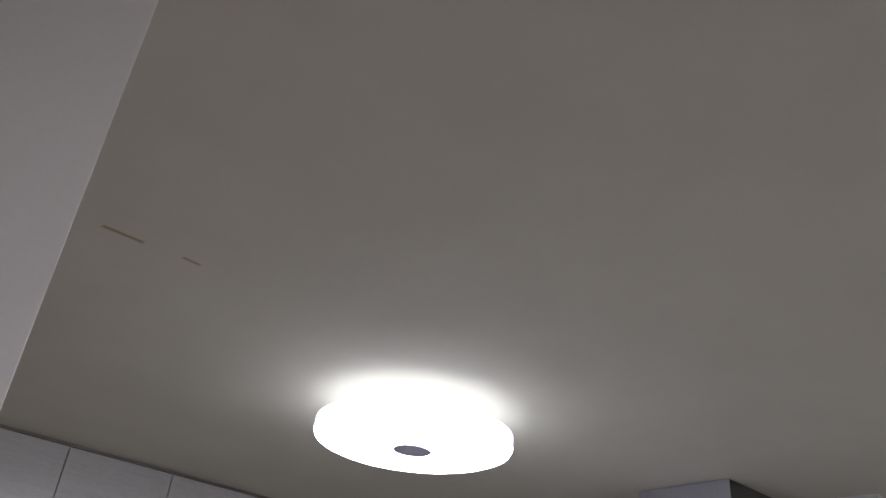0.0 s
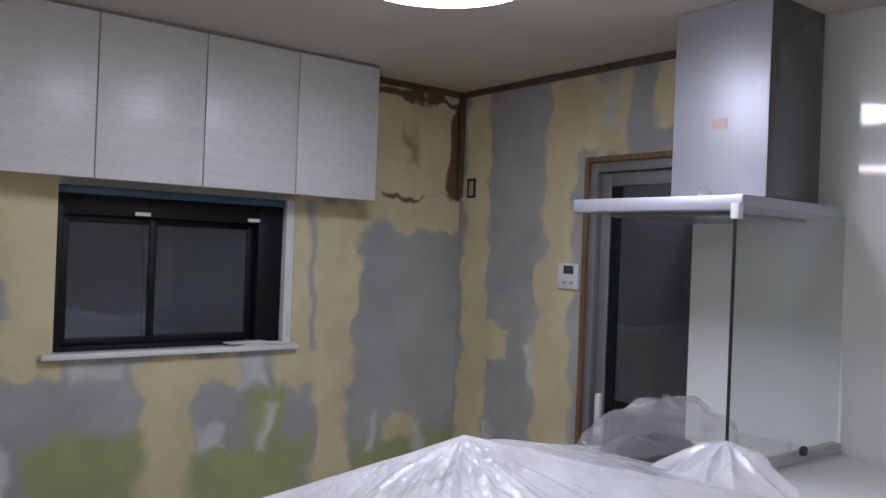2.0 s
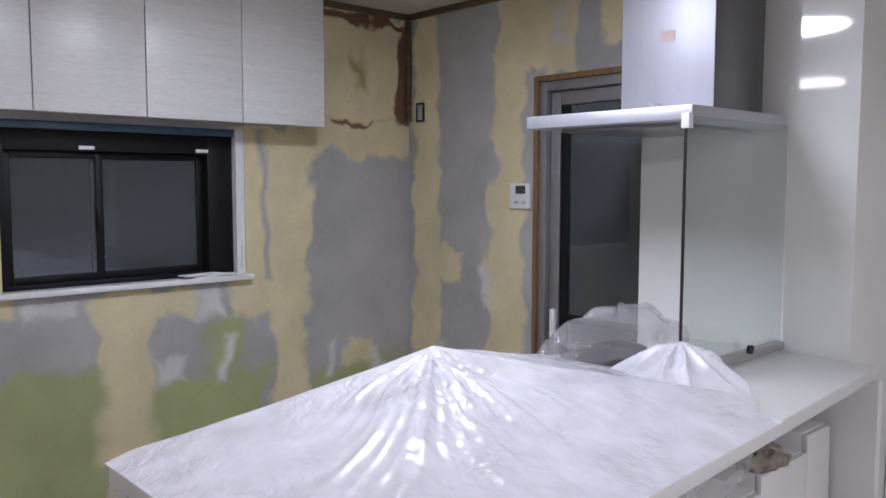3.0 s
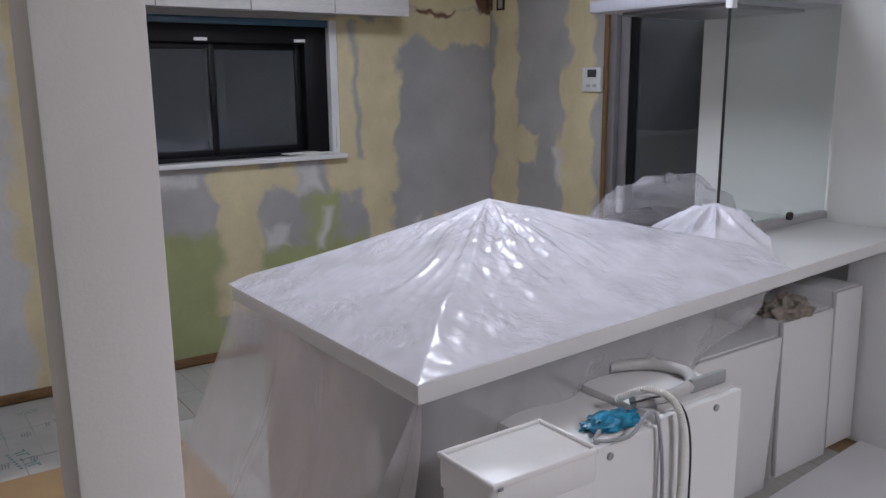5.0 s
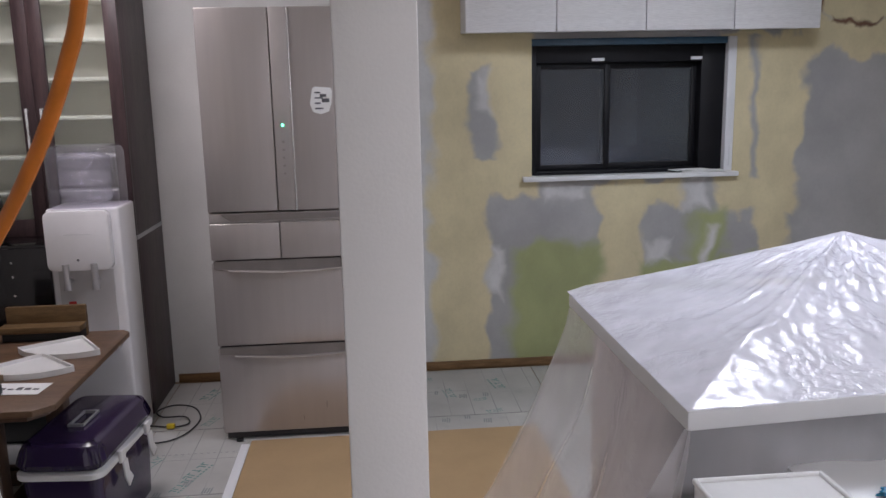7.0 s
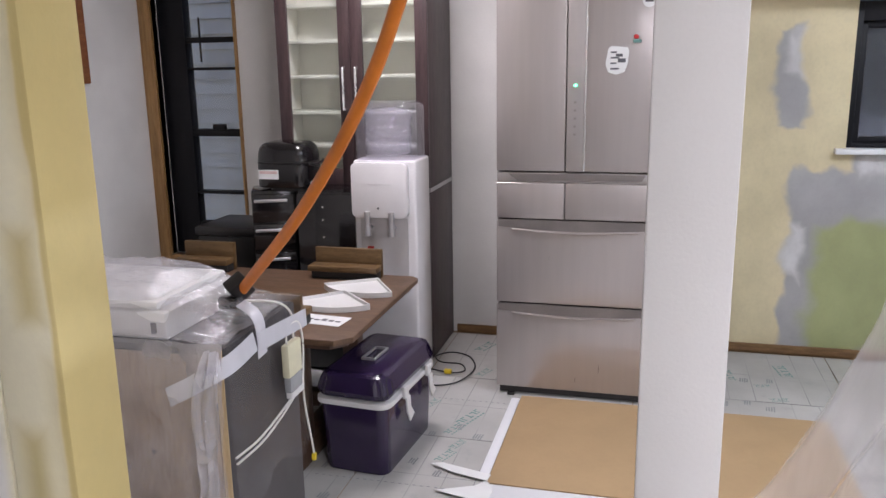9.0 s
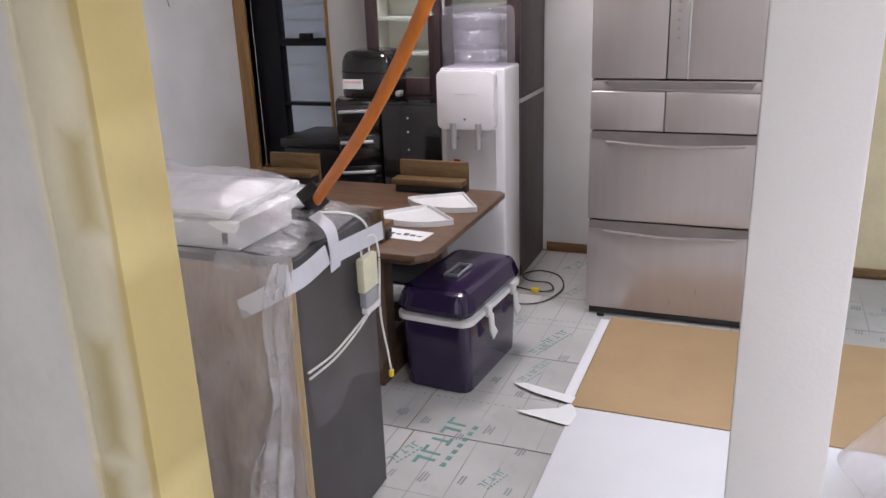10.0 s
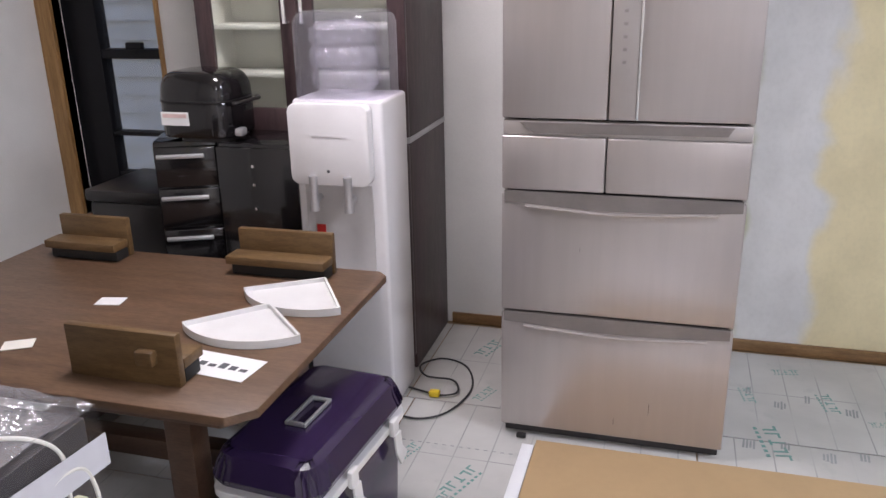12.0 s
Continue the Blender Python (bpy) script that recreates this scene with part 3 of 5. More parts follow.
# ---- back door ----
y0, y1, z0, z1 = DOOR
w = thing("door_1", (XD, (y0 + y1) / 2, 0), "grey aluminium back door with a tall dark pane", "door")
w["kind"] = "structure"
bm = bmesh.new()
add_box(bm, XD - 0.018, XD + 0.05, y1, y1 + 0.022, 0, z1 + 0.026, 0.003)
add_box(bm, XD - 0.018, XD + 0.05, y0, y1, z1, z1 + 0.026, 0.003)
part("casing", bm, m_casing, w, "oak door casing")
bm = bmesh.new()
add_box(bm, XD + 0.0, XD + 0.10, y1 - 0.045, y1, 0, z1, 0.003)
add_box(bm, XD + 0.0, XD + 0.10, y0, y1 - 0.045, z1 - 0.045, z1, 0.003)
add_box(bm, XD + 0.0, XD + 0.10, y0, y0 + 0.045, 0, z1 - 0.045, 0.003)
part("door_frame", bm, m_alu_dull, w, "silver grey frame")
bm = bmesh.new()
add_box(bm, XD + 0.03, XD + 0.07, y1 - 0.105, y1 - 0.048, 0.01, z1 - 0.048, 0.003)
add_box(bm, XD + 0.03, XD + 0.07, y0 + 0.048, y0 + 0.10, 0.01, z1 - 0.048, 0.003)
add_box(bm, XD + 0.03, XD + 0.07, y0 + 0.10, y1 - 0.105, z1 - 0.11, z1 - 0.048, 0.003)
add_box(bm, XD + 0.03, XD + 0.07, y0 + 0.10, y1 - 0.105, 0.01, 0.25, 0.003)
leaf = part("door_leaf", bm, m_alu_dull, w)
part("inner_stile", box(XD + 0.034, XD + 0.066, y1 - 0.155, y1 - 0.106, 0.26, z1 - 0.111, 0.003), m_alu_black, leaf, "black inner frame")
p = part("pane", box(XD + 0.045, XD + 0.05, y0 + 0.10, y1 - 0.155, 0.25, z1 - 0.11), m_dark_pane, leaf, "dark door pane")
p.visible_shadow = False
part("cross_rail", box(XD + 0.04, XD + 0.06, y0 + 0.10, y1 - 0.156, 0.80, 0.84, 0.003), m_alu_black, leaf)
part("door_handle", box(XD + 0.005, XD + 0.03, y1 - 0.10, y1 - 0.07, 0.72, 0.86, 0.006), m_white_pvc, leaf, "pale lever plate")

# ---- outside: neighbour's siding and ground ----
setting("ground", box(-40, 40, YW + TH, 60, -0.35, -0.25), m_ground, "dark yard ground outside", "ground")
setting("ground_side", box(XD + TH, 40, 1.9, YW + TH, -0.35, -0.25), m_ground, "dark yard ground outside", "ground")
bm = bmesh.new()
zz = -0.25
while zz < 3.2:
    bm2 = prism([(5.30, zz), (5.262, zz), (5.288, zz + 0.099), (5.30, zz + 0.099)], 'x', -6.0, 0.4)
    me = bpy.data.meshes.new("tmp")
    bm2.to_mesh(me)
    bm2.free()
    bm.from_mesh(me)
    bpy.data.meshes.remove(me)
    zz += 0.10
setting("neighbour_wall", bm, m_siding, "blue-grey lapped siding of the house next door", "facade", 0)
bm = box(5.6, 5.72, -3, 7, -0.25, 2.8)
setting("neighbour_fence", bm, m_siding_dark, "dark wall beyond the back door", "wall")
# added in place of the siding, dark so the kitchen panes stay dim
setting("darkened_yard_fence", box(0.42, 7.0, 5.28, 5.36, -0.25, 2.6), m_siding_dark, "added yard fence, coloured dark to keep the kitchen window dim", "fence")

# ---- lamps ----
def ceiling_lamp(x, y, r, material, label):
    t = thing("ceiling_lamp", (x, y, CEIL), label, "ceiling light")
    bm = bmesh.new()
    add_cyl(bm, (x, y, CEIL - 0.0515), (x, y, CEIL - 0.001), r * 0.36, n=48)
    part("lamp_base", bm, m_lamp_base, t)
    part("glow_ring", cyl((x, y, CEIL - 0.068), (x, y, CEIL - 0.052), r * 0.84, n=64), m_lamp_rim, t, "glowing ring throwing light up on the ceiling")
    bm = bmesh.new()
    prof = [(r * 0.97, -0.069), (r, -0.074), (r, -0.106), (r * 0.985, -0.114), (r * 0.93, -0.121), (r * 0.6, -0.126), (r * 0.2, -0.127)]
    n = 64
    rings = [[bm.verts.new((x + q * math.cos(2 * math.pi * k / n), y + q * math.sin(2 * math.pi * k / n), CEIL + h)) for k in range(n)] for q, h in prof]
    for a, b in zip(rings, rings[1:]):
        for k in range(n):
            bm.faces.new((a[k], b[k], b[(k + 1) % n], a[(k + 1) % n]))
    bm.faces.new(rings[-1])
    bm.faces.new(rings[0][::-1])
    bmesh.ops.recalc_face_normals(bm, faces=bm.faces)
    for f in bm.faces:
        f.material_index = 1 if f.calc_center_median().z > CEIL - 0.108 else 0
    d = part("diffuser", bm, material, t, "glowing white round diffuser", 60)
    d.data.materials.append(m_lamp_rim)
    part("sensor", cyl((x, y, CEIL - 0.133), (x, y, CEIL - 0.1275), r * 0.19, r * 0.2, 32), m_sensor, d, "grey round sensor cap")
    return t


ceiling_lamp(2.135, 2.60, 0.295, m_lamp, "round white ceiling light with a grey centre, switched on")
ceiling_lamp(-0.42, 3.20, 0.24, m_lamp_d, "round white ceiling light of the dining space, switched on")
ceiling_lamp(1.9, -0.7, 0.29, m_lamp_l, "round white ceiling light of the living space, switched on")

# ---- wall cupboards over the window ----
CX0, CW, CY, CZ = 1.18, 0.4355, 4.085, 1.739
for i in range(4):
    a = CX0 + i * CW
    t = thing("wall_cupboard", (a + CW / 2, YW, CZ), "wall cupboard with a pale wood-grain laminate door", "cupboard", "cupboards over the window")
    part("body", box(a + 0.001, a + CW - 0.001, CY + 0.021, YW - 0.002, CZ, CEIL - 0.012, 0.001), m_white_lac, t)
    part("door", box(a + 0.002, a + CW - 0.002, CY, CY + 0.018, CZ - 0.012, CEIL - 0.016, 0.002), m_cab, t, "pale grained door with a dark joint")
# shadow line under the ceiling, built as a dark strip
single("shadow_line_strip", box(CX0, CX0 + 4 * CW, CY + 0.01, CY + 0.03, CEIL - 0.011, CEIL - 0.001), m_cab_edge, "dark strip painting the shadow line above the cupboards", "filler strip")

# ---- hood ----
HX0, HX1, HY0, HY1, HZ = 2.945, 3.574, 2.125, 2.805, 1.702
t = thing("range_hood", (HX1, (HY0 + HY1) / 2, HZ - 0.04), "silver range hood with a square chimney on the panel", "range hood")
bm = bmesh.new()
add_box(bm, HX0, HX1, HY0, HY1, HZ - 0.046, HZ, 0.004)
part("canopy", bm, m_steel, t, "thin silver canopy plate")
part("baffle", box(HX0 + 0.08, HX1 - 0.06, HY0 + 0.10, HY1 - 0.10, HZ - 0.060, HZ - 0.0465, 0.004), m_steel_dark, t, "grey baffle plate")
part("chimney", box(3.2125, HX1 - 0.014, 2.206, 2.574, HZ + 0.0005, CEIL - 0.002, 0.002), m_steel_side_shade, t, "smooth chimney sides, coloured dark for the dim room they mirror")
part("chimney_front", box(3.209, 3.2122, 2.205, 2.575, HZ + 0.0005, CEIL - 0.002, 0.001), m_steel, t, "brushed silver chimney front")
part("sticker", box(3.2065, 3.2085, 2.355, 2.415, 1.955, 1.99), m_label_o, t, "pale pink sticker")
bm = bmesh.new()
for k, (p, q) in enumerate((((3.12, 2.40, HZ + 0.002), (3.18, 2.44, HZ + 0.055)), ((3.15, 2.33, HZ + 0.002), (3.19, 2.42, HZ + 0.05)))):
    v = [bm.verts.new(c) for c in (p, q, (q[0] + 0.02, q[1] - 0.03, HZ + 0.004), (p[0] + 0.03, p[1] - 0.02, HZ + 0.003))]
    bm.faces.new(v)
single("film_scrap", bm, m_tape, "scrap of protective film lying on the hood", "film scrap")

# ---- glass guard ----
t = thing("glass_guard", (3.25, 2.12, 0.855), "clear glass splash guard between counter and hood", "glass screen")
p = part("pane", box(2.90, 3.575, 2.114, 2.122, 0.885, 1.665, 0.001), m_glass, t, "clear glass pane")
part("front_edge", box(2.8965, 2.8995, 2.113, 2.123, 0.885, 1.665), m_black_pl, t, "dark polished glass edge")
part("bottom_rail", box(2.96, 3.575, 2.10, 2.136, 0.855, 0.884, 0.003), m_alu, t, "grey metal rail")
part("top_clip", box(2.892, 2.918, 2.104, 2.132, 1.625, 1.672, 0.003), m_white_pvc, t, "white plastic clip")
for xx in (3.05, 3.30):
    part("clamp", cyl((xx, 2.098, 0.893), (xx, 2.086, 0.893), 0.016, n=16), m_black_pl, t)

# ---- door-wall fittings ----
t = thing("floor_heating_panel", (XD, 3.45, 1.35), "white wall control panel with a small grey display", "control panel")
part("body", box(XD - 0.02, XD - 0.0005, 3.385, 3.515, 1.335, 1.458, 0.004), m_white_pvc, t)
part("screen", box(XD - 0.0225, XD - 0.0205, 3.412, 3.474, 1.408, 1.447), m_screen, t, "dark grey display")
for k in range(2):
    part("button", box(XD - 0.0225, XD - 0.0205, 3.41 + k * 0.045, 3.435 + k * 0.045, 1.358, 1.373), m_silver, t)
t = thing("switch_plate", (XD, 4.205, 1.795), "small metal switch box without its cover", "switch")
bm = bmesh.new()
for a in ((4.175, 4.182, 1.795, 1.90), (4.228, 4.235, 1.795, 1.90), (4.182, 4.228, 1.795, 1.805), (4.182, 4.228, 1.89, 1.90)):
    add_box(bm, XD - 0.012, XD - 0.0005, *a)
part("frame", bm, m_black_pl, t)
part("rocker", box(XD - 0.009, XD - 0.001, 4.183, 4.227, 1.806, 1.889, 0.002), m_silver, t)

# ---- things on the sill ----
t = thing("magazine_stack", (2.42, 4.33, 1.02), "few white leaflets lying loose on the window sill", "leaflets")
for k, (dx, rz) in enumerate(((0, 6), (0.03, -9), (-0.05, 14))):
    bm = box(-0.10, 0.10, -0.035, 0.035, 0, 0.005, 0.001)
    bmesh.ops.transform(bm, matrix=pose(2.42 + dx, 4.305, 1.0205 + 0.0055 * k, 0, 0, rz), verts=bm.verts)
    part("leaflet", bm, m_paper_sheet, t)

# ---- kitchen counter ----
CT = 0.845
t = thing("kitchen_counter", (2.45, 2.1, 0), "white peninsula kitchen counter under a dust sheet", "kitchen counter")
part("worktop", prism([(1.305, 1.60), (3.577, 1.778), (3.577, 2.545), (1.305, 2.545)], 'z', CT - 0.042, CT, 0.005), m_white_lac, t, "white worktop with a thick square edge")
part("cabinet_body", box(1.42, 3.57, 2.22, 2.50, 0.0, CT - 0.044, 0.003), m_white_lac, t, "white back panel")
part("end_panel", box(1.375, 1.415, 1.93, 2.52, 0, CT - 0.044, 0.003), mat("pinkish_end_panel", (0.64, 0.56, 0.545), 0.5, vary=0.04), t, "dull pinkish end panel")
part("side_support", box(3.535, 3.575, 1.76, 1.975, 0, CT - 0.044, 0.003), m_white_lac, t, "white upright support")
t = thing("faucet", (2.0, 2.28, CT), "chrome kitchen tap standing under the dust sheet", "tap")
part("column", cyl((2.0, 2.275, CT + 0.001), (1.987, 2.25, 1.035), 0.02, 0.014), m_chrome, t)
part("spout", tube([(1.987, 2.25, 1.02), (2.03, 2.23, 1.0), (2.09, 2.19, 0.955), (2.11, 2.175, 0.92)], 0.013), m_chrome, t)


def sheet_height(x, y):
    """Top of the dust sheet over the counter: pulled taut to the tap, with folds running down from it."""
    px, py = 1.982, 2.242
    rho = max((px - x) / 0.683, (x - px) / 0.97, (py - y) / (0.648 - 0.08 * (x - 1.3)), (y - py) / 0.34, 0)
    e = 1.10
    h = 0.213 * max(0, 1 - rho) ** e
    dx, dy = x - px, y - py
    r = math.hypot(dx, dy)
    an = math.atan2(dy, dx) + 0.25 * noise.noise((x * 3, y * 3, 1))
    pleat = 1 - 2 * abs(math.sin(an * 8.5 + 0.6)) ** 0.7
    fine = 1 - 2 * abs(math.sin(an * 25 + 2 * noise.noise((x * 4, y * 4, 4)))) ** 0.8
    front = 0.10 + 0.90 * max(0, math.cos(an + 2.0)) ** 2
    body = min(1, r / 0.10) * max(0, 1 - rho) * front
    h += (0.010 * pleat + 0.004 * fine + 0.006 * noise.noise((x * 16, y * 16, 6))) * body
    crease = (1 - 2 * abs(noise.noise((x * 26, y * 15, 11)))) + 0.7 * (1 - 2 * abs(noise.noise((x * 60, y * 34, 5))))
    h += 0.009 * crease * min(1, r / 0.05) * max(0, 1 - rho) * math.exp(-((an + 1.85) / 0.55) ** 2)
    r1 = math.hypot(x - 2.095, y - 2.195)
    h = max(h, 0.165 * max(0, 1 - r1 / 0.30) ** 1.6 + 0.004 * fine * max(0, 1 - r1 / 0.3))
    r2 = math.hypot((x - 2.77), (y - 2.04) * 1.05)
    a2 = math.atan2(y - 2.04, x - 2.77)
    m2 = 0.150 * max(0, 1 - (r2 / 0.31) ** 1.15)
    m2 += 0.018 * (1 - 2 * abs(math.sin(a2 * 5.5 + x * 5 + 2 * noise.noise((x * 6, y * 6, 9)))) ** 0.7) * min(1, r2 / 0.08) * max(0, 1 - r2 / 0.32)
    h = max(h, m2)
    h += 0.004 * noise.noise((x * 7, y * 7, 0))
    return CT + 0.004 + max(0.0, h)


def grid_mesh(nu, nv, f):
    bm = bmesh.new()
    vs = [[bm.verts.new(f(i / (nu - 1), j / (nv - 1))) for j in range(nv)] for i in range(nu)]
    for i in range(nu - 1):
        for j in range(nv - 1):
            bm.faces.new((vs[i][j], vs[i + 1][j], vs[i + 1][j + 1], vs[i][j + 1]))
    return bm


def sheet_right(y):
    return 2.62 + 0.30 * min(1, max(0, (y - 1.6) / 0.45)) + 0.02 * math.sin(y * 31)


t = thing("dust_sheet", (1.9, 2.1, CT), "crumpled translucent plastic dust sheet tented over the tap", "dust sheet")
XE, YE, YB = 1.300, 1.594, 2.55


def sheet_edge(x):
    return 1.594 + (x - 1.305) * 0.08


def sheet_top(u, v):
    y = sheet_edge(XE + 0.65 * u * 2) + (YB - sheet_edge(XE + 0.65 * u * 2)) * v
    x = XE + (sheet_right(y) - XE) * u
    return x, y, sheet_height(x, y) if 0.001 < v else CT + 0.004


part("sheet_top", grid_mesh(260, 180, sheet_top), m_film, t, "crinkled film with bright creases", 180)


def sheet_left(u, v):
    d = 0.040 + u * 0.795
    y = YE + (YB - YE) * v + (v - 0.4) * 0.30 * u
    fold = 0.025 * math.sin(v * 19 + 2 * noise.noise((v * 3, u * 2, 0))) * min(1, d * 3) + 0.05 * noise.noise((v * 2.5, u * 3, 7)) * u
    return XE + 0.008 - 0.31 * u ** 1.4 + fold, y, max(0.006, CT + 0.003 - d)


part("sheet_side", grid_mesh(60, 70, sheet_left), m_film_thin, t, "thin film hanging to the floor", 180)


def sheet_front(u, v):
    x = XE + (2.60 - XE) * v
    lim = 0.10 + 0.50 * (1 - v) ** 0.75 - 0.04 * math.sin(v * 9)
    d = 0.040 + u * max(0.05, lim)
    fold = 0.018 * math.sin(v * 31 + 2 * noise.noise((v * 4, u * 2, 3))) * min(1, d * 4) + 0.03 * noise.noise((v * 3, u * 2, 5)) * u
    return x - 0.25 * u * (1 - v), sheet_edge(x) + 0.010 + 0.05 * u + fold, CT + 0.003 - d


part("sheet_apron", grid_mesh(40, 90, sheet_front), m_film_apron, t, "thin film hanging over the edge, tinted darker for shade", 180)

# wrapped hob at the far end
t = thing("wrapped_bundle", (2.78, 2.36, CT), "dark cooking things bundled in clear plastic film", "bundle")


def lump(cx, cy, cz, rx, ry, rz, seed, nu=40, nv=22, low=0.0):
    def f(u, v):
        a, b = 2 * math.pi * u, math.pi * (v * 0.5)
        s = 1 + 0.16 * noise.noise((math.cos(a) * 2 + seed, math.sin(a) * 2, b * 2)) + 0.06 * noise.noise((math.cos(a) * 6 + seed, math.sin(a) * 6, b * 6))
        return cx + rx * math.cos(a) * math.cos(b) * s, cy + ry * math.sin(a) * math.cos(b) * s, cz + rz * math.sin(b) * s
    return grid_mesh(nu, nv, f)


part("wrap", lump(2.95, 2.39, CT + 0.006, 0.40, 0.13, 0.185, 3), m_clear_haze, t, "crinkled clear film", 180)
part("pan", lump(2.85, 2.37, CT + 0.004, 0.26, 0.11, 0.085, 9), m_charcoal, t, "dark shape inside the film", 60)

# ---- things under and before the counter ----
near_counter = []
t = thing("white_bin", (1.44, 1.45, 0), "white lidded storage bin with a raised rim", "bin")
part("body", box(1.325, 1.555, 1.372, 1.520, 0.0, 0.70, 0.008), m_white_pl, t)
bm = prism(rounded(1.318, 1.562, 1.366, 1.526, 0.018), 'z', 0.70, 0.757, 0.004)
part("lid", bm, m_white_pl, t, "white lid")
bm = bmesh.new()
add_box(bm, 1.318, 1.328, 1.366, 1.526, 0.752, 0.764, 0.0045, 3)
add_box(bm, 1.552, 1.562, 1.366, 1.526, 0.752, 0.764, 0.0045, 3)
add_box(bm, 1.324, 1.556, 1.366, 1.375, 0.752, 0.7635, 0.004, 3)
add_box(bm, 1.324, 1.556, 1.517, 1.526, 0.752, 0.7635, 0.004, 3)
part("rim", bm, m_white_pl, t)
near_counter.append(t)
part("clip", box(1.328, 1.338, 1.3635, 1.3665, 0.752, 0.758, 0.001), m_grey_pl, t, "small dark clip")


def white_unit(name, x0, x1, y0, y1, z1, lean, label, knobs=()):
    t = thing(name, ((x0 + x1) / 2, y0, 0), label, "cabinet unit", "white units under the counter")
    bm = box(x0, x1, y0 + 0.02, y1, 0.0, z1, 0.003)
    for v in bm.verts:
        v.co.x += lean * v.co.z
    part("body", bm, m_white_lac, t)
    bm = box(x0, x1, y0, y0 + 0.018, 0.02, z1 - 0.004, 0.002)
    for v in bm.verts:
        v.co.x += lean * v.co.z
    d = part("door", bm, m_white_lac, t)
    for kx, kz in knobs:
        part("screw_hole", cyl((kx, y0 - 0.004, kz), (kx, y0 + 0.001, kz), 0.008, n=14), m_grey_pl, d)
    return t


near_counter.append(white_unit("white_unit", 1.575, 1.835, 1.46, 1.93, 0.70, 0.0, "low white cabinet unit with cables lying on it", ((1.689, 0.672),)))
near_counter.append(white_unit("white_unit", 1.840, 2.115, 1.46, 1.93, 0.715, 0.0, "low white cabinet unit with cables lying on it", ((2.023, 0.690),)))
white_unit("white_unit", 2.40, 2.88, 1.855, 2.19, 0.56, 0.08, "plain white cabinet unit turned to the counter")
white_unit("white_unit", 2.985, 3.295, 1.875, 2.16, 0.595, -0.04, "white cabinet unit with a rag on it")
white_unit("white_unit", 3.35, 3.53, 1.90, 2.16, 0.635, -0.03, "tall narrow white cabinet unit by the wall")
near_counter.append(single("grey_tray_edge", box(1.99, 2.112, 1.50, 1.512, 0.716, 0.748, 0.002), m_grey_pl, "grey plastic tray on a white unit", "tray"))

t = thing("drain_hose", (1.90, 1.55, 0.72), "coiled pale hose lying on a white unit", "hose")
near_counter.append(t)
part("coil", tube([(1.82, 1.52, 0.733), (1.92, 1.50, 0.731), (2.01, 1.52, 0.731), (2.06, 1.58, 0.731), (2.03, 1.66, 0.731), (1.94, 1.70, 0.731)], 0.0135, 12), m_hose_grey, t)
t = thing("white_drain_pipe", (1.86, 1.44, 0), "ribbed white drain hose hanging down the unit", "hose")
near_counter.append(t)
part("pipe", tube([(1.80, 1.55, 0.735), (1.84, 1.49, 0.765), (1.87, 1.44, 0.73), (1.882, 1.435, 0.6), (1.88, 1.437, 0.3), (1.88, 1.437, 0.03)], 0.0085, 12, 1.0, 0.14, None, 30), m_cord, t)
t = thing("power_cable", (1.80, 1.44, 0), "grey and black cables trailing off the unit", "cable")
near_counter.append(t)
part("grey_cable", tube([(1.70, 1.50, 0.708), (1.66, 1.47, 0.709), (1.72, 1.44, 0.712), (1.80, 1.46, 0.735), (1.82, 1.45, 0.71), (1.83, 1.44, 0.55), (1.828, 1.44, 0.2), (1.83, 1.43, 0.01)], 0.004, 8), m_grey_pl, t)
part("black_cable", tube([(1.79, 1.50, 0.745), (1.87, 1.46, 0.75), (1.915, 1.443, 0.66), (1.92, 1.442, 0.4), (1.91, 1.44, 0.01)], 0.0025, 8), m_black_cord, t)
def rag_lump(cx, cy, cz, rx, ry, rz):
    """A wrung cloth: a lump with deep folds."""
    def f(u, v):
        a, b = 2 * math.pi * u, math.pi * (v * 0.5)
        s = 1 + 0.30 * noise.noise((math.cos(a) * 3, math.sin(a) * 3 + 4, b * 3)) + 0.14 * math.sin(a * 9 + 5 * noise.noise((a, b * 3, 1))) * math.cos(b)
        return cx + rx * math.cos(a) * math.cos(b) * s, cy + ry * math.sin(a) * math.cos(b) * s, cz + rz * math.sin(b) * s
    return grid_mesh(64, 28, f)


near_counter.append(single("blue_bag", rag_lump(1.755, 1.52, 0.704, 0.075, 0.038, 0.017), m_blue_bag, "crumpled blue plastic bag on a white unit", "bag", "", 180))
single("rag", rag_lump(3.06, 1.93, 0.597, 0.11, 0.065, 0.06), m_rag, "crumpled taupe rag on a white unit", "rag", "", 180)

for ob in near_counter:
    ob.location += Vector((-0.045, -0.03, 0))

single("white_floor_board", prism([(2.30, 0.45), (3.93, 0.45), (3.93, 1.87), (3.58, 1.87), (2.30, 1.78)], 'z', 0.0, 0.012, 0.002), m_white_board, "large white board lying on the floor", "board")
single("bracket_scrap", prism([(0, 0), (0.05, 0.0), (0.05, 0.012), (0.012, 0.012), (0.012, 0.03), (0, 0.03)], 'y', 0, 0.008), m_black_pl, "small dark metal scrap on the white board", "scrap").location = (3.33, 1.50, 0.0125)

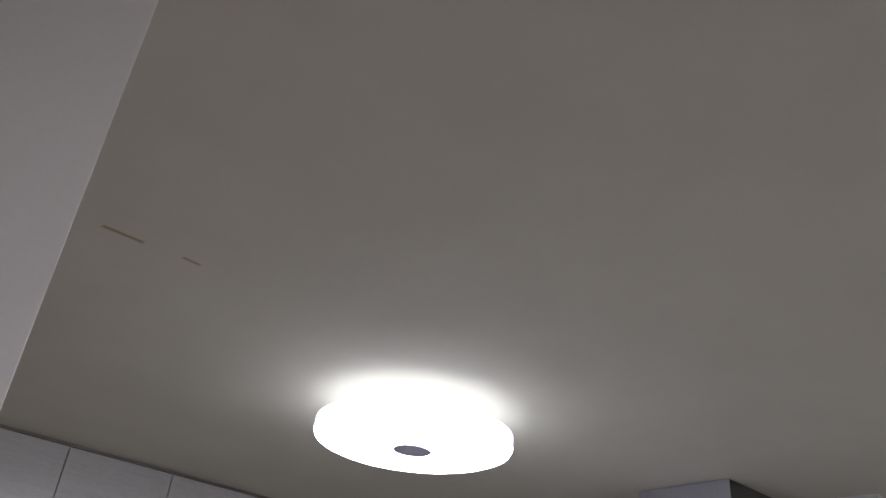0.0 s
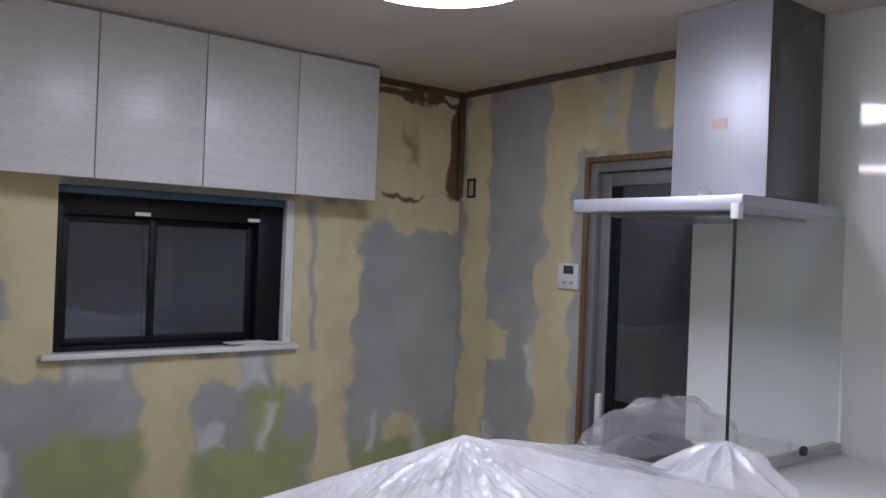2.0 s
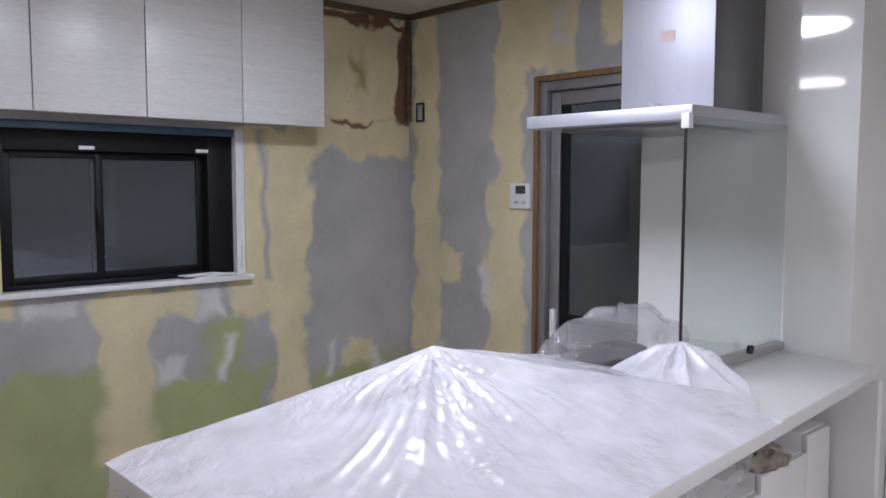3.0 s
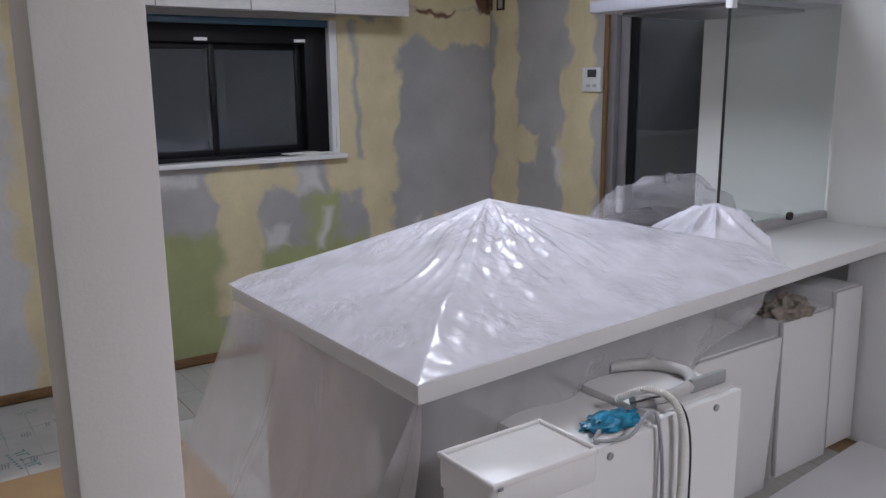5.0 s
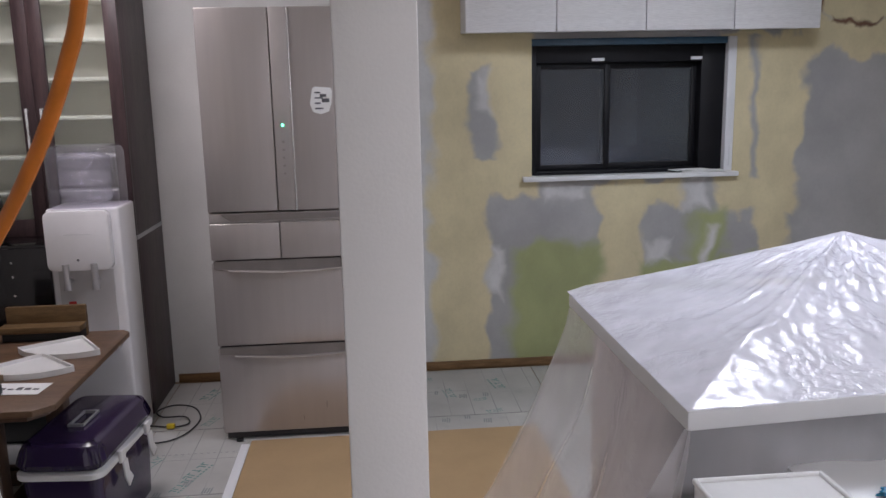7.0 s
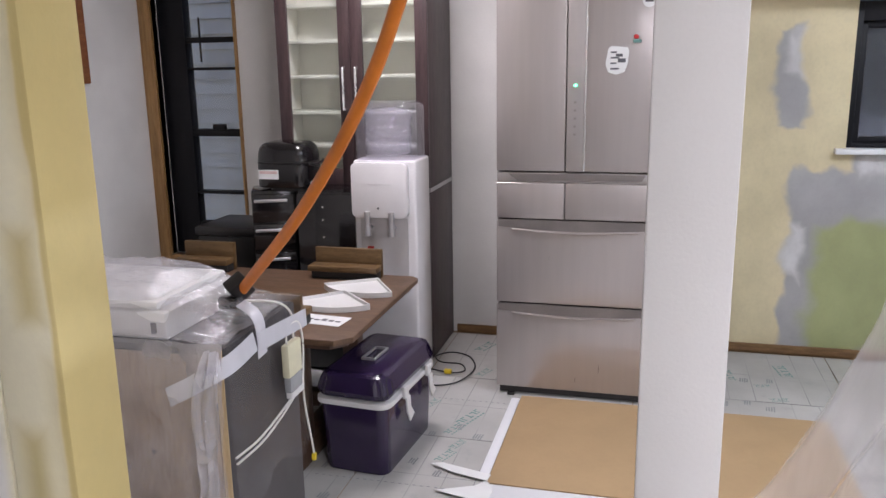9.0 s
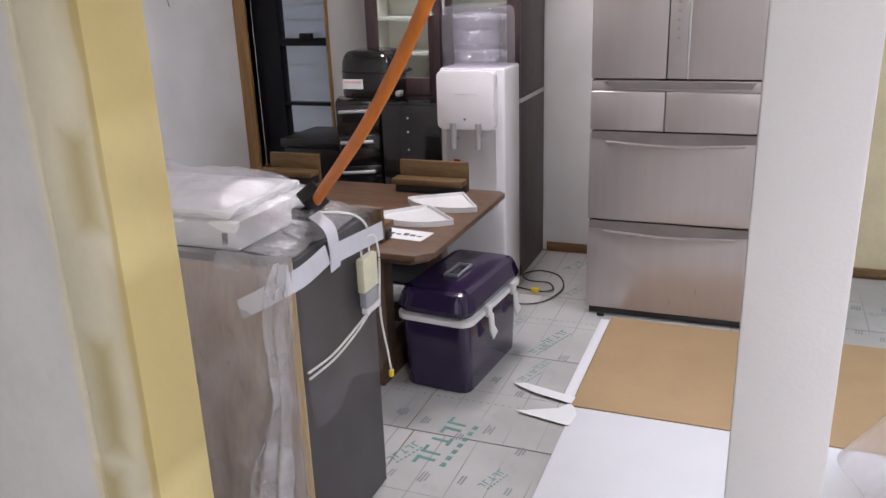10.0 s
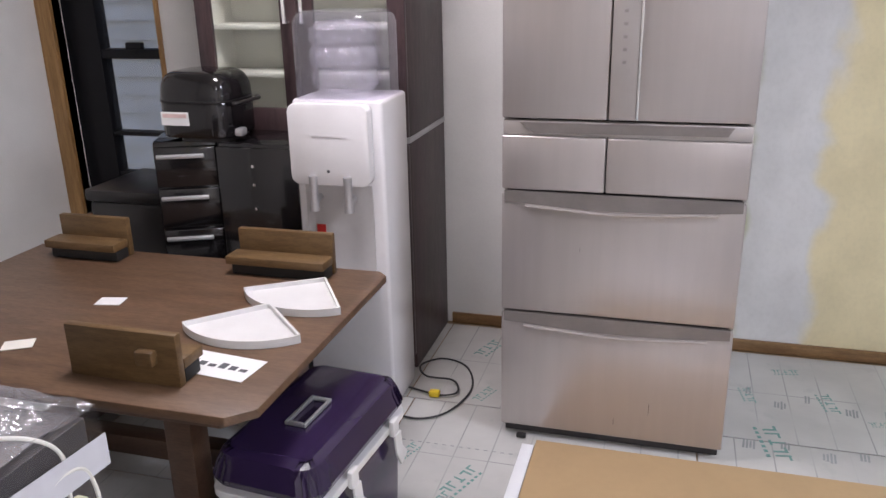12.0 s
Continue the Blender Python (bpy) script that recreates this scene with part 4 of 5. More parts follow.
# ---- refrigerator ----
FX0, FX1, FY, FZ = 0.046, 0.704, 3.522, 1.80
t = thing("refrigerator", ((FX0 + FX1) / 2, 3.85, 0), "champagne metallic six-door refrigerator with french doors", "refrigerator")
part("cabinet", box(FX0, FX1, FY + 0.045, YW - 0.06, 0.03, FZ - 0.01, 0.006), m_fridge_side, t)
part("plinth", box(FX0 + 0.01, FX1 - 0.01, FY + 0.03, FY + 0.3, 0.0, 0.032, 0.003), m_fridge_gap, t, "dark plinth")
part("gasket", box(FX0 + 0.012, FX1 - 0.012, FY + 0.03, FY + 0.046, 0.035, FZ - 0.02), m_fridge_gap, t, "dark gap behind the doors")
mid = 0.333


def fridge_front(name, x0, x1, z0, z1, grip=None):
    d = part(name, box(x0 + 0.0015, x1 - 0.0015, FY, FY + 0.029, z0 + 0.002, z1 - 0.002, 0.005, 3), m_fridge, t)
    if grip:
        # scooped handle along the top of a drawer, its shade a dark plate
        g0, g1 = grip
        n = 24
        top = [(g0 + (g1 - g0) * k / n, z1 + 0.004) for k in range(n + 1)]
        low = [(g0 + (g1 - g0) * (1 - k / n), z1 - 0.026 - 0.014 * math.sin(math.pi * k / n)) for k in range(n + 1)]
        part("handle_shade", prism(top + low, 'y', FY - 0.003, FY + 0.01), m_fridge_grip, d, "dark plate painting the shadow of the grip recess")
        part("handle_lip", tube([(g0 + 0.06, FY - 0.004, z1 - 0.036), ((g0 + g1) / 2, FY - 0.008, z1 - 0.048), (g1 - 0.06, FY - 0.004, z1 - 0.036)], 0.0045, 8, 1.6), m_fridge, d, "raised grip lip")
    return d


ld = fridge_front("left_door", FX0, mid, 0.990, FZ)
rd = fridge_front("right_door", mid, FX1, 0.990, FZ)
part("control_strip", box(mid + 0.003, mid + 0.071, FY - 0.004, FY - 0.0005, 0.995, FZ - 0.004, 0.001), m_fridge_side, rd, "slightly darker control strip")
part("chrome_line", box(mid + 0.072, mid + 0.078, FY - 0.006, FY - 0.0005, 0.995, FZ - 0.004, 0.001), m_chrome, rd, "bright chrome strip")
part("led", cyl((mid + 0.036, FY - 0.008, 1.338), (mid + 0.036, FY - 0.0045, 1.338), 0.005, n=12), m_led, rd, "small green light")
for k in range(5):
    part("key_mark", box(mid + 0.030, mid + 0.040, FY - 0.0050, FY - 0.0042, 1.14 + k * 0.032, 1.148 + k * 0.032), m_faint_key, rd)
bm = bmesh.new()
add_box(bm, FX0 + 0.004, FX1 - 0.004, FY + 0.004, FY + 0.03, 0.945, 0.986, 0.004)
part("grip_band", bm, m_fridge_side, t)
# shade of the grip slot, laid on as a dark plate
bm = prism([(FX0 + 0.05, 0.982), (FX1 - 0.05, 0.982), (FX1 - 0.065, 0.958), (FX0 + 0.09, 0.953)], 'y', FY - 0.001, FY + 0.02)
part("grip_slot", bm, m_fridge_grip, t, "grip slot with its shade painted as a dark plate")
fridge_front("small_drawer", FX0, mid, 0.790, 0.946)
fridge_front("small_drawer", mid, FX1, 0.790, 0.946)
fridge_front("upper_drawer", FX0, FX1, 0.423, 0.783, (FX0 + 0.01, FX1 - 0.01))
fridge_front("lower_drawer", FX0, FX1, 0.035, 0.415, (FX0 + 0.01, FX1 - 0.01))
single("note_sheet", prism([(0.482, 1.42), (0.494, 1.388), (0.525, 1.378), (0.556, 1.388), (0.568, 1.42), (0.572, 1.468), (0.566, 1.482), (0.503, 1.488), (0.493, 1.478)], 'y', FY - 0.003, FY - 0.001), m_paper_sheet, "white note stuck on the refrigerator door", "note")
bm = bmesh.new()
for k in range(4):
    add_box(bm, 0.502, 0.535 - 0.01 * (k % 2), FY - 0.0042, FY - 0.0034, 1.398 + k * 0.021, 1.404 + k * 0.021)
add_box(bm, 0.530, 0.560, FY - 0.0042, FY - 0.0034, 1.425, 1.440, 0.0003)
add_box(bm, 0.522, 0.548, FY - 0.0042, FY - 0.0034, 1.447, 1.458, 0.0003)
single("note_writing", bm, m_ink, "unreadable dark lines on the note", "writing")
t = thing("magnet", (0.60, FY, 1.51), "small green and red figure magnet on the refrigerator", "magnet")
part("green_base", prism(rounded(0.585, 0.618, 1.498, 1.512, 0.006), 'y', FY - 0.008, FY - 0.001, 0.002), m_green_ink, t)
part("red_top", prism(rounded(0.588, 0.606, 1.5125, 1.530, 0.007), 'y', FY - 0.008, FY - 0.001, 0.002), m_red, t, "small red top")
t = thing("round_sticker", (0.642, FY, 1.655), "round white sticker with a dark bar on the refrigerator", "sticker")
part("disc", cyl((0.642, FY - 0.001, 1.655), (0.642, FY - 0.0025, 1.655), 0.026, n=32), m_paper_sheet, t)
part("dark_bar", box(0.626, 0.658, FY - 0.0035, FY - 0.0026, 1.649, 1.661), m_ink, t, "black bar")

# ---- water dispenser ----
WX0, WX1, WY0, WY1, WT = -0.610, -0.320, 3.538, 3.80, 1.022
t = thing("water_dispenser", ((WX0 + WX1) / 2, WY0 + 0.17, 0), "white water dispenser with two taps and a bottle", "water dispenser")
part("body", box(WX0, WX1, WY0 + 0.035, WY1, 0.0, WT, 0.012, 3), m_wd, t)
bm = prism(rounded(WX0 + 0.004, WX1 - 0.030, 0.770, WT - 0.006, 0.028, 8), 'y', WY0 - 0.01, WY0 + 0.034, 0.004)
part("front_panel", bm, m_wd, t, "glossy rounded front panel")
part("logo_line", box(-0.53, -0.42, WY0 - 0.0115, WY0 - 0.0102, 0.918, 0.923), m_faint, t, "faint grey line of lettering")
part("sensor_dot", cyl((-0.482, WY0 - 0.0125, 0.815), (-0.482, WY0 - 0.0102, 0.815), 0.005, n=10), m_ink, t)
# flat plate, greyer than the body to paint the recess's shade
part("recess", box(WX0 + 0.03, WX1 - 0.04, WY0 + 0.028, WY0 + 0.034, 0.45, 0.766), m_wd_in, t, "tap recess, its shade given by a pale grey plate")
for xx, red in ((-0.532, True), (-0.420, False)):
    bm = bmesh.new()
    add_cyl(bm, (xx, WY0 - 0.016, 0.740), (xx, WY0 - 0.016, 0.800), 0.013)
    add_cyl(bm, (xx, WY0 - 0.016, 0.693), (xx, WY0 - 0.016, 0.740), 0.016, 0.013)
    add_cyl(bm, (xx, WY0 - 0.016, 0.715), (xx, WY0 + 0.03, 0.725), 0.010)
    tap = part("tap", bm, m_alu, t, "silver tap")
    if red:
        part("hot_label", box(xx - 0.018, xx + 0.012, WY0 + 0.0255, WY0 + 0.0275, 0.585, 0.635), m_red, t, "red warning label")
part("drip_tray", box(WX0 + 0.02, WX1 - 0.03, WY0 - 0.045, WY0 + 0.034, 0.435, 0.465, 0.008), m_wd, t, "white drip tray")
bm = bmesh.new()
hull = [[bm.verts.new((px, py, WT + h)) for px, py in rounded(-0.60 + q, -0.325 - q, 3.555 + q, 3.79 - q, 0.055, 8)]
        for q, h in ((0, 0.001), (0, 0.215), (0.004, 0.232), (0.014, 0.245), (0.030, 0.251))]
for a, b in zip(hull, hull[1:]):
    for k in range(len(a)):
        bm.faces.new((a[k], a[(k + 1) % len(a)], b[(k + 1) % len(a)], b[k]))
bm.faces.new(hull[-1])
co = part("bottle_cover", bm, m_bottle, t, "clear lilac-tinted plastic bottle cover", 60)
bm = bmesh.new()
prof = [(0.06, 0.01), (0.09, 0.03), (0.092, 0.06), (0.082, 0.075), (0.092, 0.09), (0.093, 0.125), (0.083, 0.14), (0.092, 0.155), (0.09, 0.185), (0.06, 0.205)]
rings = [[bm.verts.new((-0.47 + q * math.cos(2 * math.pi * k / 28) * (1.12 + 0.14 * noise.noise((k * 0.6, h * 30, 0))), 3.67 + q * math.sin(2 * math.pi * k / 28) * (1.05 + 0.1 * noise.noise((k * 0.5, h * 22, 3))), WT + h * 1.08)) for k in range(28)] for q, h in prof]
for a, b in zip(rings, rings[1:]):
    for k in range(28):
        bm.faces.new((a[k], a[(k + 1) % 28], b[(k + 1) % 28], b[k]))
bm.faces.new(rings[-1])
part("water_bottle", bm, m_bottle_in, t, "crumpled clear water bottle", 50)

# ---- glazed cupboard ----
KX0, KX1, KY, KD = -1.085, -0.338, 3.86, 0.842
t = thing("glazed_cupboard", ((KX0 + KX1) / 2, 4.1, 0), "tall dark brown cupboard with glazed upper doors", "cupboard")
bm = bmesh.new()
add_box(bm, KX0, KX1, KY + 0.02, YW - 0.015, 0.0, KD - 0.008, 0.003)
part("lower_body", bm, m_cup, t)
part("divider", box(KX0, KX1 + 0.002, KY + 0.012, YW - 0.015, KD - 0.008, KD + 0.012, 0.002), m_silver, t, "pale strip between lower and upper part")
part("side_board", box(KX0, KX0 + 0.02, KY + 0.02, YW - 0.015, KD + 0.012, 2.05, 0.002), m_cup, t)
part("side_board", box(KX1 - 0.02, KX1, KY + 0.02, YW - 0.015, KD + 0.012, 2.05, 0.002), m_cup, t)
part("top_board", box(KX0 + 0.02, KX1 - 0.02, KY + 0.02, YW - 0.015, 2.03, 2.05, 0.002), m_cup, t)
part("back_board", box(KX0 + 0.02, KX1 - 0.02, KY + 0.20, KY + 0.212, KD + 0.012, 2.03), m_cup_in, t, "cream inside")
for q in (0.864, 1.04, 1.20, 1.37, 1.535, 1.70, 1.87):
    part("shelf", box(KX0 + 0.021, KX1 - 0.021, KY + 0.04, KY + 0.199, q, q + 0.016, 0.002), m_cup_in, t, "empty cream shelf")
for lx in (KX0 + 0.0205, KX1 - 0.0265):
    part("lining", box(lx, lx + 0.006, KY + 0.021, KY + 0.199, KD + 0.013, 2.029), m_cup_in, t, "cream side lining")
xm = (KX0 + KX1) / 2
for d0, d1 in ((KX0, xm - 0.001), (xm + 0.001, KX1)):
    bm = bmesh.new()
    add_box(bm, d0, d0 + 0.058, KY, KY + 0.019, KD + 0.014, 2.05, 0.002)
    add_box(bm, d1 - 0.058, d1, KY, KY + 0.019, KD + 0.014, 2.05, 0.002)
    add_box(bm, d0 + 0.058, d1 - 0.058, KY, KY + 0.019, KD + 0.014, KD + 0.10, 0.002)
    add_box(bm, d0 + 0.058, d1 - 0.058, KY, KY + 0.019, 1.97, 2.05, 0.002)
    d = part("glazed_door", bm, m_cup, t)
    p = part("pane", box(d0 + 0.056, d1 - 0.056, KY + 0.008, KY + 0.012, KD + 0.098, 1.972), m_glass, d, "clear glass pane")
    p.visible_shadow = False
    hx = d1 - 0.03 if d0 == KX0 else d0 + 0.03
    bm = tube([(hx, KY - 0.002, 1.225), (hx, KY - 0.022, 1.228), (hx, KY - 0.026, 1.24), (hx, KY - 0.026, 1.405), (hx, KY - 0.022, 1.417), (hx, KY - 0.002, 1.42)], 0.0065, 8)
    part("handle", bm, m_chrome, d, "slim metal bar handle")
for d0, d1 in ((KX0, xm - 0.001), (xm + 0.001, KX1)):
    part("lower_door", box(d0 + 0.001, d1 - 0.001, KY, KY + 0.019, 0.06, KD - 0.012, 0.002), m_cup, t)

# ---- black chest with rice cooker ----
QT = 0.868
t = thing("drawer_chest", (-1.03, 3.72, 0), "narrow glossy black chest with slanting silver drawer grips", "chest")
turn = pose(-1.115, 3.565, 0, 0, 0, 24)


def turned_box(*a):
    bm = box(*a)
    bmesh.ops.transform(bm, matrix=turn, verts=bm.verts)
    return bm


part("body", turned_box(0, 0.205, 0.02, 0.20, 0, QT, 0.006), m_black_gloss, t)
for k in range(6):
    z = 0.02 + k * 0.14
    d = part("drawer", turned_box(0.004, 0.201, 0.0, 0.019, z, z + 0.132, 0.004), m_black_gloss, t)
    part("grip", turned_box(0.012, 0.165, -0.010, -0.0005, z + 0.095, z + 0.110, 0.004), m_silver, d, "silver bar grip")
t = thing("black_cabinet", (-0.75, 3.72, 0), "glossy black cabinet with a row of studs", "cabinet")
part("body", box(-0.905, -0.62, 3.62, 3.855, 0, QT, 0.006), m_black_gloss, t)
d = part("door", box(-0.903, -0.622, 3.60, 3.619, 0.02, QT - 0.01, 0.004), m_black_gloss, t)
for z in (0.42, 0.5, 0.56, 0.66, 0.74, 0.8):
    part("stud", cyl((-0.775, 3.596, z), (-0.775, 3.601, z), 0.005, n=10), m_chrome, d)
def soft_box(cx, cy, z0, rx, ry, h, e=0.35, ez=0.5, taper=1.0, nu=48, nv=14):
    """A round-cornered block: a superellipse in plan that domes over at the top."""
    def sp(c, k):
        return math.copysign(abs(c) ** k, c)

    def f(u, v):
        a = 2 * math.pi * u
        b = math.pi / 2 * v
        w = max(0.0, math.cos(b)) ** ez
        w2 = w * (taper + (1 - taper) * v)
        return cx + rx * sp(math.cos(a), e) * w2, cy + ry * sp(math.sin(a), e) * w2, z0 + h * math.sin(b) ** 0.8
    return grid_mesh(nu, nv, f)


t = thing("rice_cooker", (-0.965, 3.7, QT), "black rice cooker with a paper label, on the chest", "rice cooker")
bm = prism(rounded(-1.11, -0.855, 3.60, 3.83, 0.06), 'z', QT + 0.012, QT + 0.130, 0.012)
part("body", bm, m_black_gloss, t)
part("lid", soft_box(-0.9825, 3.715, QT + 0.1305, 0.128, 0.116, 0.092, 0.5, 0.32), m_black_gloss, t, "rounded black lid", 60)
part("seam", prism(rounded(-1.1115, -0.8535, 3.5985, 3.8315, 0.06), 'z', QT + 0.127, QT + 0.132), m_black_pl, t)
part("label", box(-1.085, -0.985, 3.5975, 3.5995, QT + 0.055, QT + 0.098), m_paper_sheet, t, "white paper label")
part("label_print", box(-1.078, -0.992, 3.5962, 3.5972, QT + 0.080, QT + 0.092), m_label_o, t, "faded orange print")
part("base_ring", prism(rounded(-1.05, -0.87, 3.62, 3.80, 0.04), 'z', QT + 0.001, QT + 0.0115), m_black_pl, t)
part("handle", tube([(-0.843, 3.63, QT + 0.125), (-0.826, 3.65, QT + 0.125), (-0.826, 3.77, QT + 0.125), (-0.843, 3.79, QT + 0.125)], 0.007, 8), m_black_pl, t)
part("side_socket", box(-0.845, -0.82, 3.63, 3.67, QT + 0.02, QT + 0.045, 0.005), m_silver, t)

t = thing("dark_bin", (-1.4, 3.8, 0), "dark lidded bin beneath the window", "bin")
part("body", box(-1.47, -1.115, 3.66, 3.98, 0.0, 0.63, 0.015), m_black_pl, t)
part("lid", box(-1.48, -1.105, 3.65, 3.99, 0.63, 0.675, 0.012), m_black_pl, t)

# ---- table ----
TX0, TX1, TY0, TY1, TT = -1.52, -0.280, 2.603, 3.468, 0.532
t = thing("dining_table", (-0.9, 3.03, 0), "low brown wooden dining table", "table")
bm = prism([(TX0, TY0), (TX1 - 0.05, TY0), (TX1, TY0 + 0.05), (TX1, TY1 - 0.03), (TX1 - 0.03, TY1), (TX0, TY1)], 'z', TT - 0.022, TT, 0.003)
part("tabletop", bm, m_table, t)
bm = prism([(TX0 + 0.02, TY0 + 0.02), (TX1 - 0.075, TY0 + 0.02), (TX1 - 0.03, TY0 + 0.07), (TX1 - 0.03, TY1 - 0.05), (TX1 - 0.06, TY1 - 0.02), (TX0 + 0.02, TY1 - 0.02)], 'z', TT - 0.042, TT - 0.0225, 0.002)
part("under_frame", bm, m_table_edge, t)
for lx in (TX0 + 0.22, TX1 - 0.26):
    for ly in (TY0 + 0.16, TY1 - 0.16):
        part("leg", box(lx - 0.035, lx + 0.035, ly - 0.035, ly + 0.035, 0.09, TT - 0.043, 0.004), m_table_edge, t)
    part("foot_rail", box(lx - 0.045, lx + 0.045, TY0 + 0.06, TY1 - 0.06, 0.0, 0.09, 0.006), m_table_edge, t)
part("stretcher", box(TX0 + 0.255, TX1 - 0.295, 3.0, 3.06, 0.10, 0.16, 0.004), m_table_edge, t)


def wood_angle(x0, x1, y, flip, label):
    """An L-shaped timber with a rubber pad and a small catch, standing on the table's rim."""
    t = thing("wood_angle", ((x0 + x1) / 2, y, TT), label, "wooden angle", "wooden angles on the table")
    s = -1 if flip else 1
    part("upright", box(x0, x1, min(y, y + s * 0.022), max(y, y + s * 0.022), TT + 0.001, TT + 0.125, 0.003), m_brown_block, t)
    part("shelf", box(x0 - 0.008, x1 + 0.0, min(y - s * 0.002, y - s * 0.075), max(y - s * 0.002, y - s * 0.075), TT + 0.035, TT + 0.06, 0.003), m_brown_block, t)
    part("pad", box(x0 + 0.004, x1 - 0.002, min(y - s * 0.003, y - s * 0.062), max(y - s * 0.003, y - s * 0.062), TT + 0.001, TT + 0.034, 0.004), m_rubber, t, "black rubber pad")
    return t


wood_angle(-1.39, -1.14, 3.42, False, "brown L-shaped timber angle on the table rim")
wood_angle(-0.738, -0.433, 3.41, False, "brown L-shaped timber angle on the table rim")
wa = wood_angle(-0.765, -0.484, 2.712, True, "brown L-shaped timber angle with a wooden catch")
part("catch", box(-0.575, -0.53, 2.665, 2.689, TT + 0.055, TT + 0.09, 0.006), m_brown_block, wa)


def corner_shelf(x, y, rz, label):
    t = thing("corner_tray", (x, y, TT), label, "corner tray", "white quarter-round trays")
    pts = [(0, 0)] + [(0.224 * math.cos(radians(a)), 0.224 * math.sin(radians(a))) for a in range(0, 91, 6)]
    def turned(bm):
        bmesh.ops.transform(bm, matrix=pose(x, y, TT, 0, 0, rz), verts=bm.verts)
        return bm
    part("base", turned(prism(pts, 'z', 0.001, 0.012)), m_white_pl, t)
    bm = bmesh.new()
    add_box(bm, 0, 0.224, -0.006, 0.0, 0.001, 0.024)
    add_box(bm, -0.006, 0.0, -0.006, 0.224, 0.001, 0.024)
    part("edge", turned(bm), m_white_pl, t)
    pts2 = [(0.224 * math.cos(radians(a)), 0.224 * math.sin(radians(a))) for a in range(0, 91, 6)] + [(0.218 * math.cos(radians(a)), 0.218 * math.sin(radians(a))) for a in range(90, -1, -6)]
    part("curved_edge", turned(prism(pts2, 'z', 0.0122, 0.022)), m_white_pl, t)


corner_shelf(-0.425, 3.322, 213, "white quarter-round plastic tray on the table")
corner_shelf(-0.49, 3.113, 225, "white quarter-round plastic tray on the table")
t = thing("printed_sheet", (-0.42, 2.9, TT), "white sheet with rows of dark characters", "paper")
bm = box(-0.092, 0.092, -0.052, 0.052, 0.001, 0.002)
bmesh.ops.transform(bm, matrix=pose(-0.455, 2.805, TT, 0, 0, -6), verts=bm.verts)
part("sheet", bm, m_paper_sheet, t)
bm = bmesh.new()
for k in range(6):
    add_box(bm, -0.085 + 0.028 * k, -0.066 + 0.028 * k, -0.012, 0.012 - 0.006 * (k % 3), 0.0022, 0.0028)
bmesh.ops.transform(bm, matrix=pose(-0.455, 2.805, TT, 0, 0, -6), verts=bm.verts)
part("writing", bm, m_ink, t, "dark unreadable characters")
for x, y, rz, m in ((-0.955, 3.076, 12, m_paper_sheet), (-1.0, 2.786, 30, m_cup_in)):
    bm = box(-0.036, 0.036, -0.026, 0.026, 0.001, 0.003)
    bmesh.ops.transform(bm, matrix=pose(x, y, TT, 0, 0, rz), verts=bm.verts)
    single("small_card", bm, m, "small pale paper card on the table", "card", "small cards")

# ---- cooler box ----
AX0, AX1, AY0, AY1 = -0.435, -0.148, 2.675, 3.17
t = thing("cooler_box", ((AX0 + AX1) / 2, (AY0 + AY1) / 2, 0), "dark purple cooler box with white band and latches", "cooler box")
bm = prism(rounded(AX0 + 0.012, AX1 - 0.012, AY0 + 0.012, AY1 - 0.012, 0.04), 'z', 0.0, 0.262, 0.008)
for v in bm.verts:
    k = 0.94 + 0.06 * v.co.z / 0.26
    v.co.x = (AX0 + AX1) / 2 + (v.co.x - (AX0 + AX1) / 2) * k
    v.co.y = (AY0 + AY1) / 2 + (v.co.y - (AY0 + AY1) / 2) * k
part("tub", bm, m_purple, t)
part("band", prism(rounded(AX0, AX1, AY0, AY1, 0.045), 'z', 0.263, 0.283, 0.003), m_white_pl, t, "white rim band")
bm = prism(rounded(AX0 + 0.002, AX1 - 0.002, AY0 + 0.002, AY1 - 0.002, 0.05), 'z', 0.284, 0.378, 0.03)
for v in bm.verts:
    if v.co.z > 0.33:
        v.co.x = (AX0 + AX1) / 2 + (v.co.x - (AX0 + AX1) / 2) * 0.93
        v.co.y = (AY0 + AY1) / 2 + (v.co.y - (AY0 + AY1) / 2) * 0.96
lid = part("lid", bm, m_purple, t, "domed purple lid")
bm = bmesh.new()
hx, hy = -0.29, 2.90
add_box(bm, hx - 0.028, hx - 0.020, hy - 0.065, hy + 0.065, 0.379, 0.389, 0.002)
add_box(bm, hx + 0.020, hx + 0.028, hy - 0.065, hy + 0.065, 0.379, 0.389, 0.002)
add_box(bm, hx - 0.020, hx + 0.020, hy - 0.065, hy - 0.056, 0.379, 0.389, 0.002)
add_box(bm, hx - 0.020, hx + 0.020, hy + 0.056, hy + 0.065, 0.379, 0.389, 0.002)
part("handle", bm, m_silver, lid, "pale recessed carrying handle")
for ly in (2.83, 3.06):
    part("latch", box(AX1 - 0.002, AX1 + 0.013, ly - 0.018, ly + 0.018, 0.255, 0.30, 0.005), m_white_pl, t, "white latch")
    bm = prism([(ly - 0.020, 0.262), (ly + 0.016, 0.262), (ly + 0.022, 0.215), (ly + 0.052, 0.178), (ly + 0.014, 0.160), (ly - 0.012, 0.205)], 'x', AX1 + 0.012, AX1 + 0.018, 0.001)
    part("strap", bm, m_white_pl, t, "loose white strap end")

t.rotation_euler = (0, 0, radians(-5))

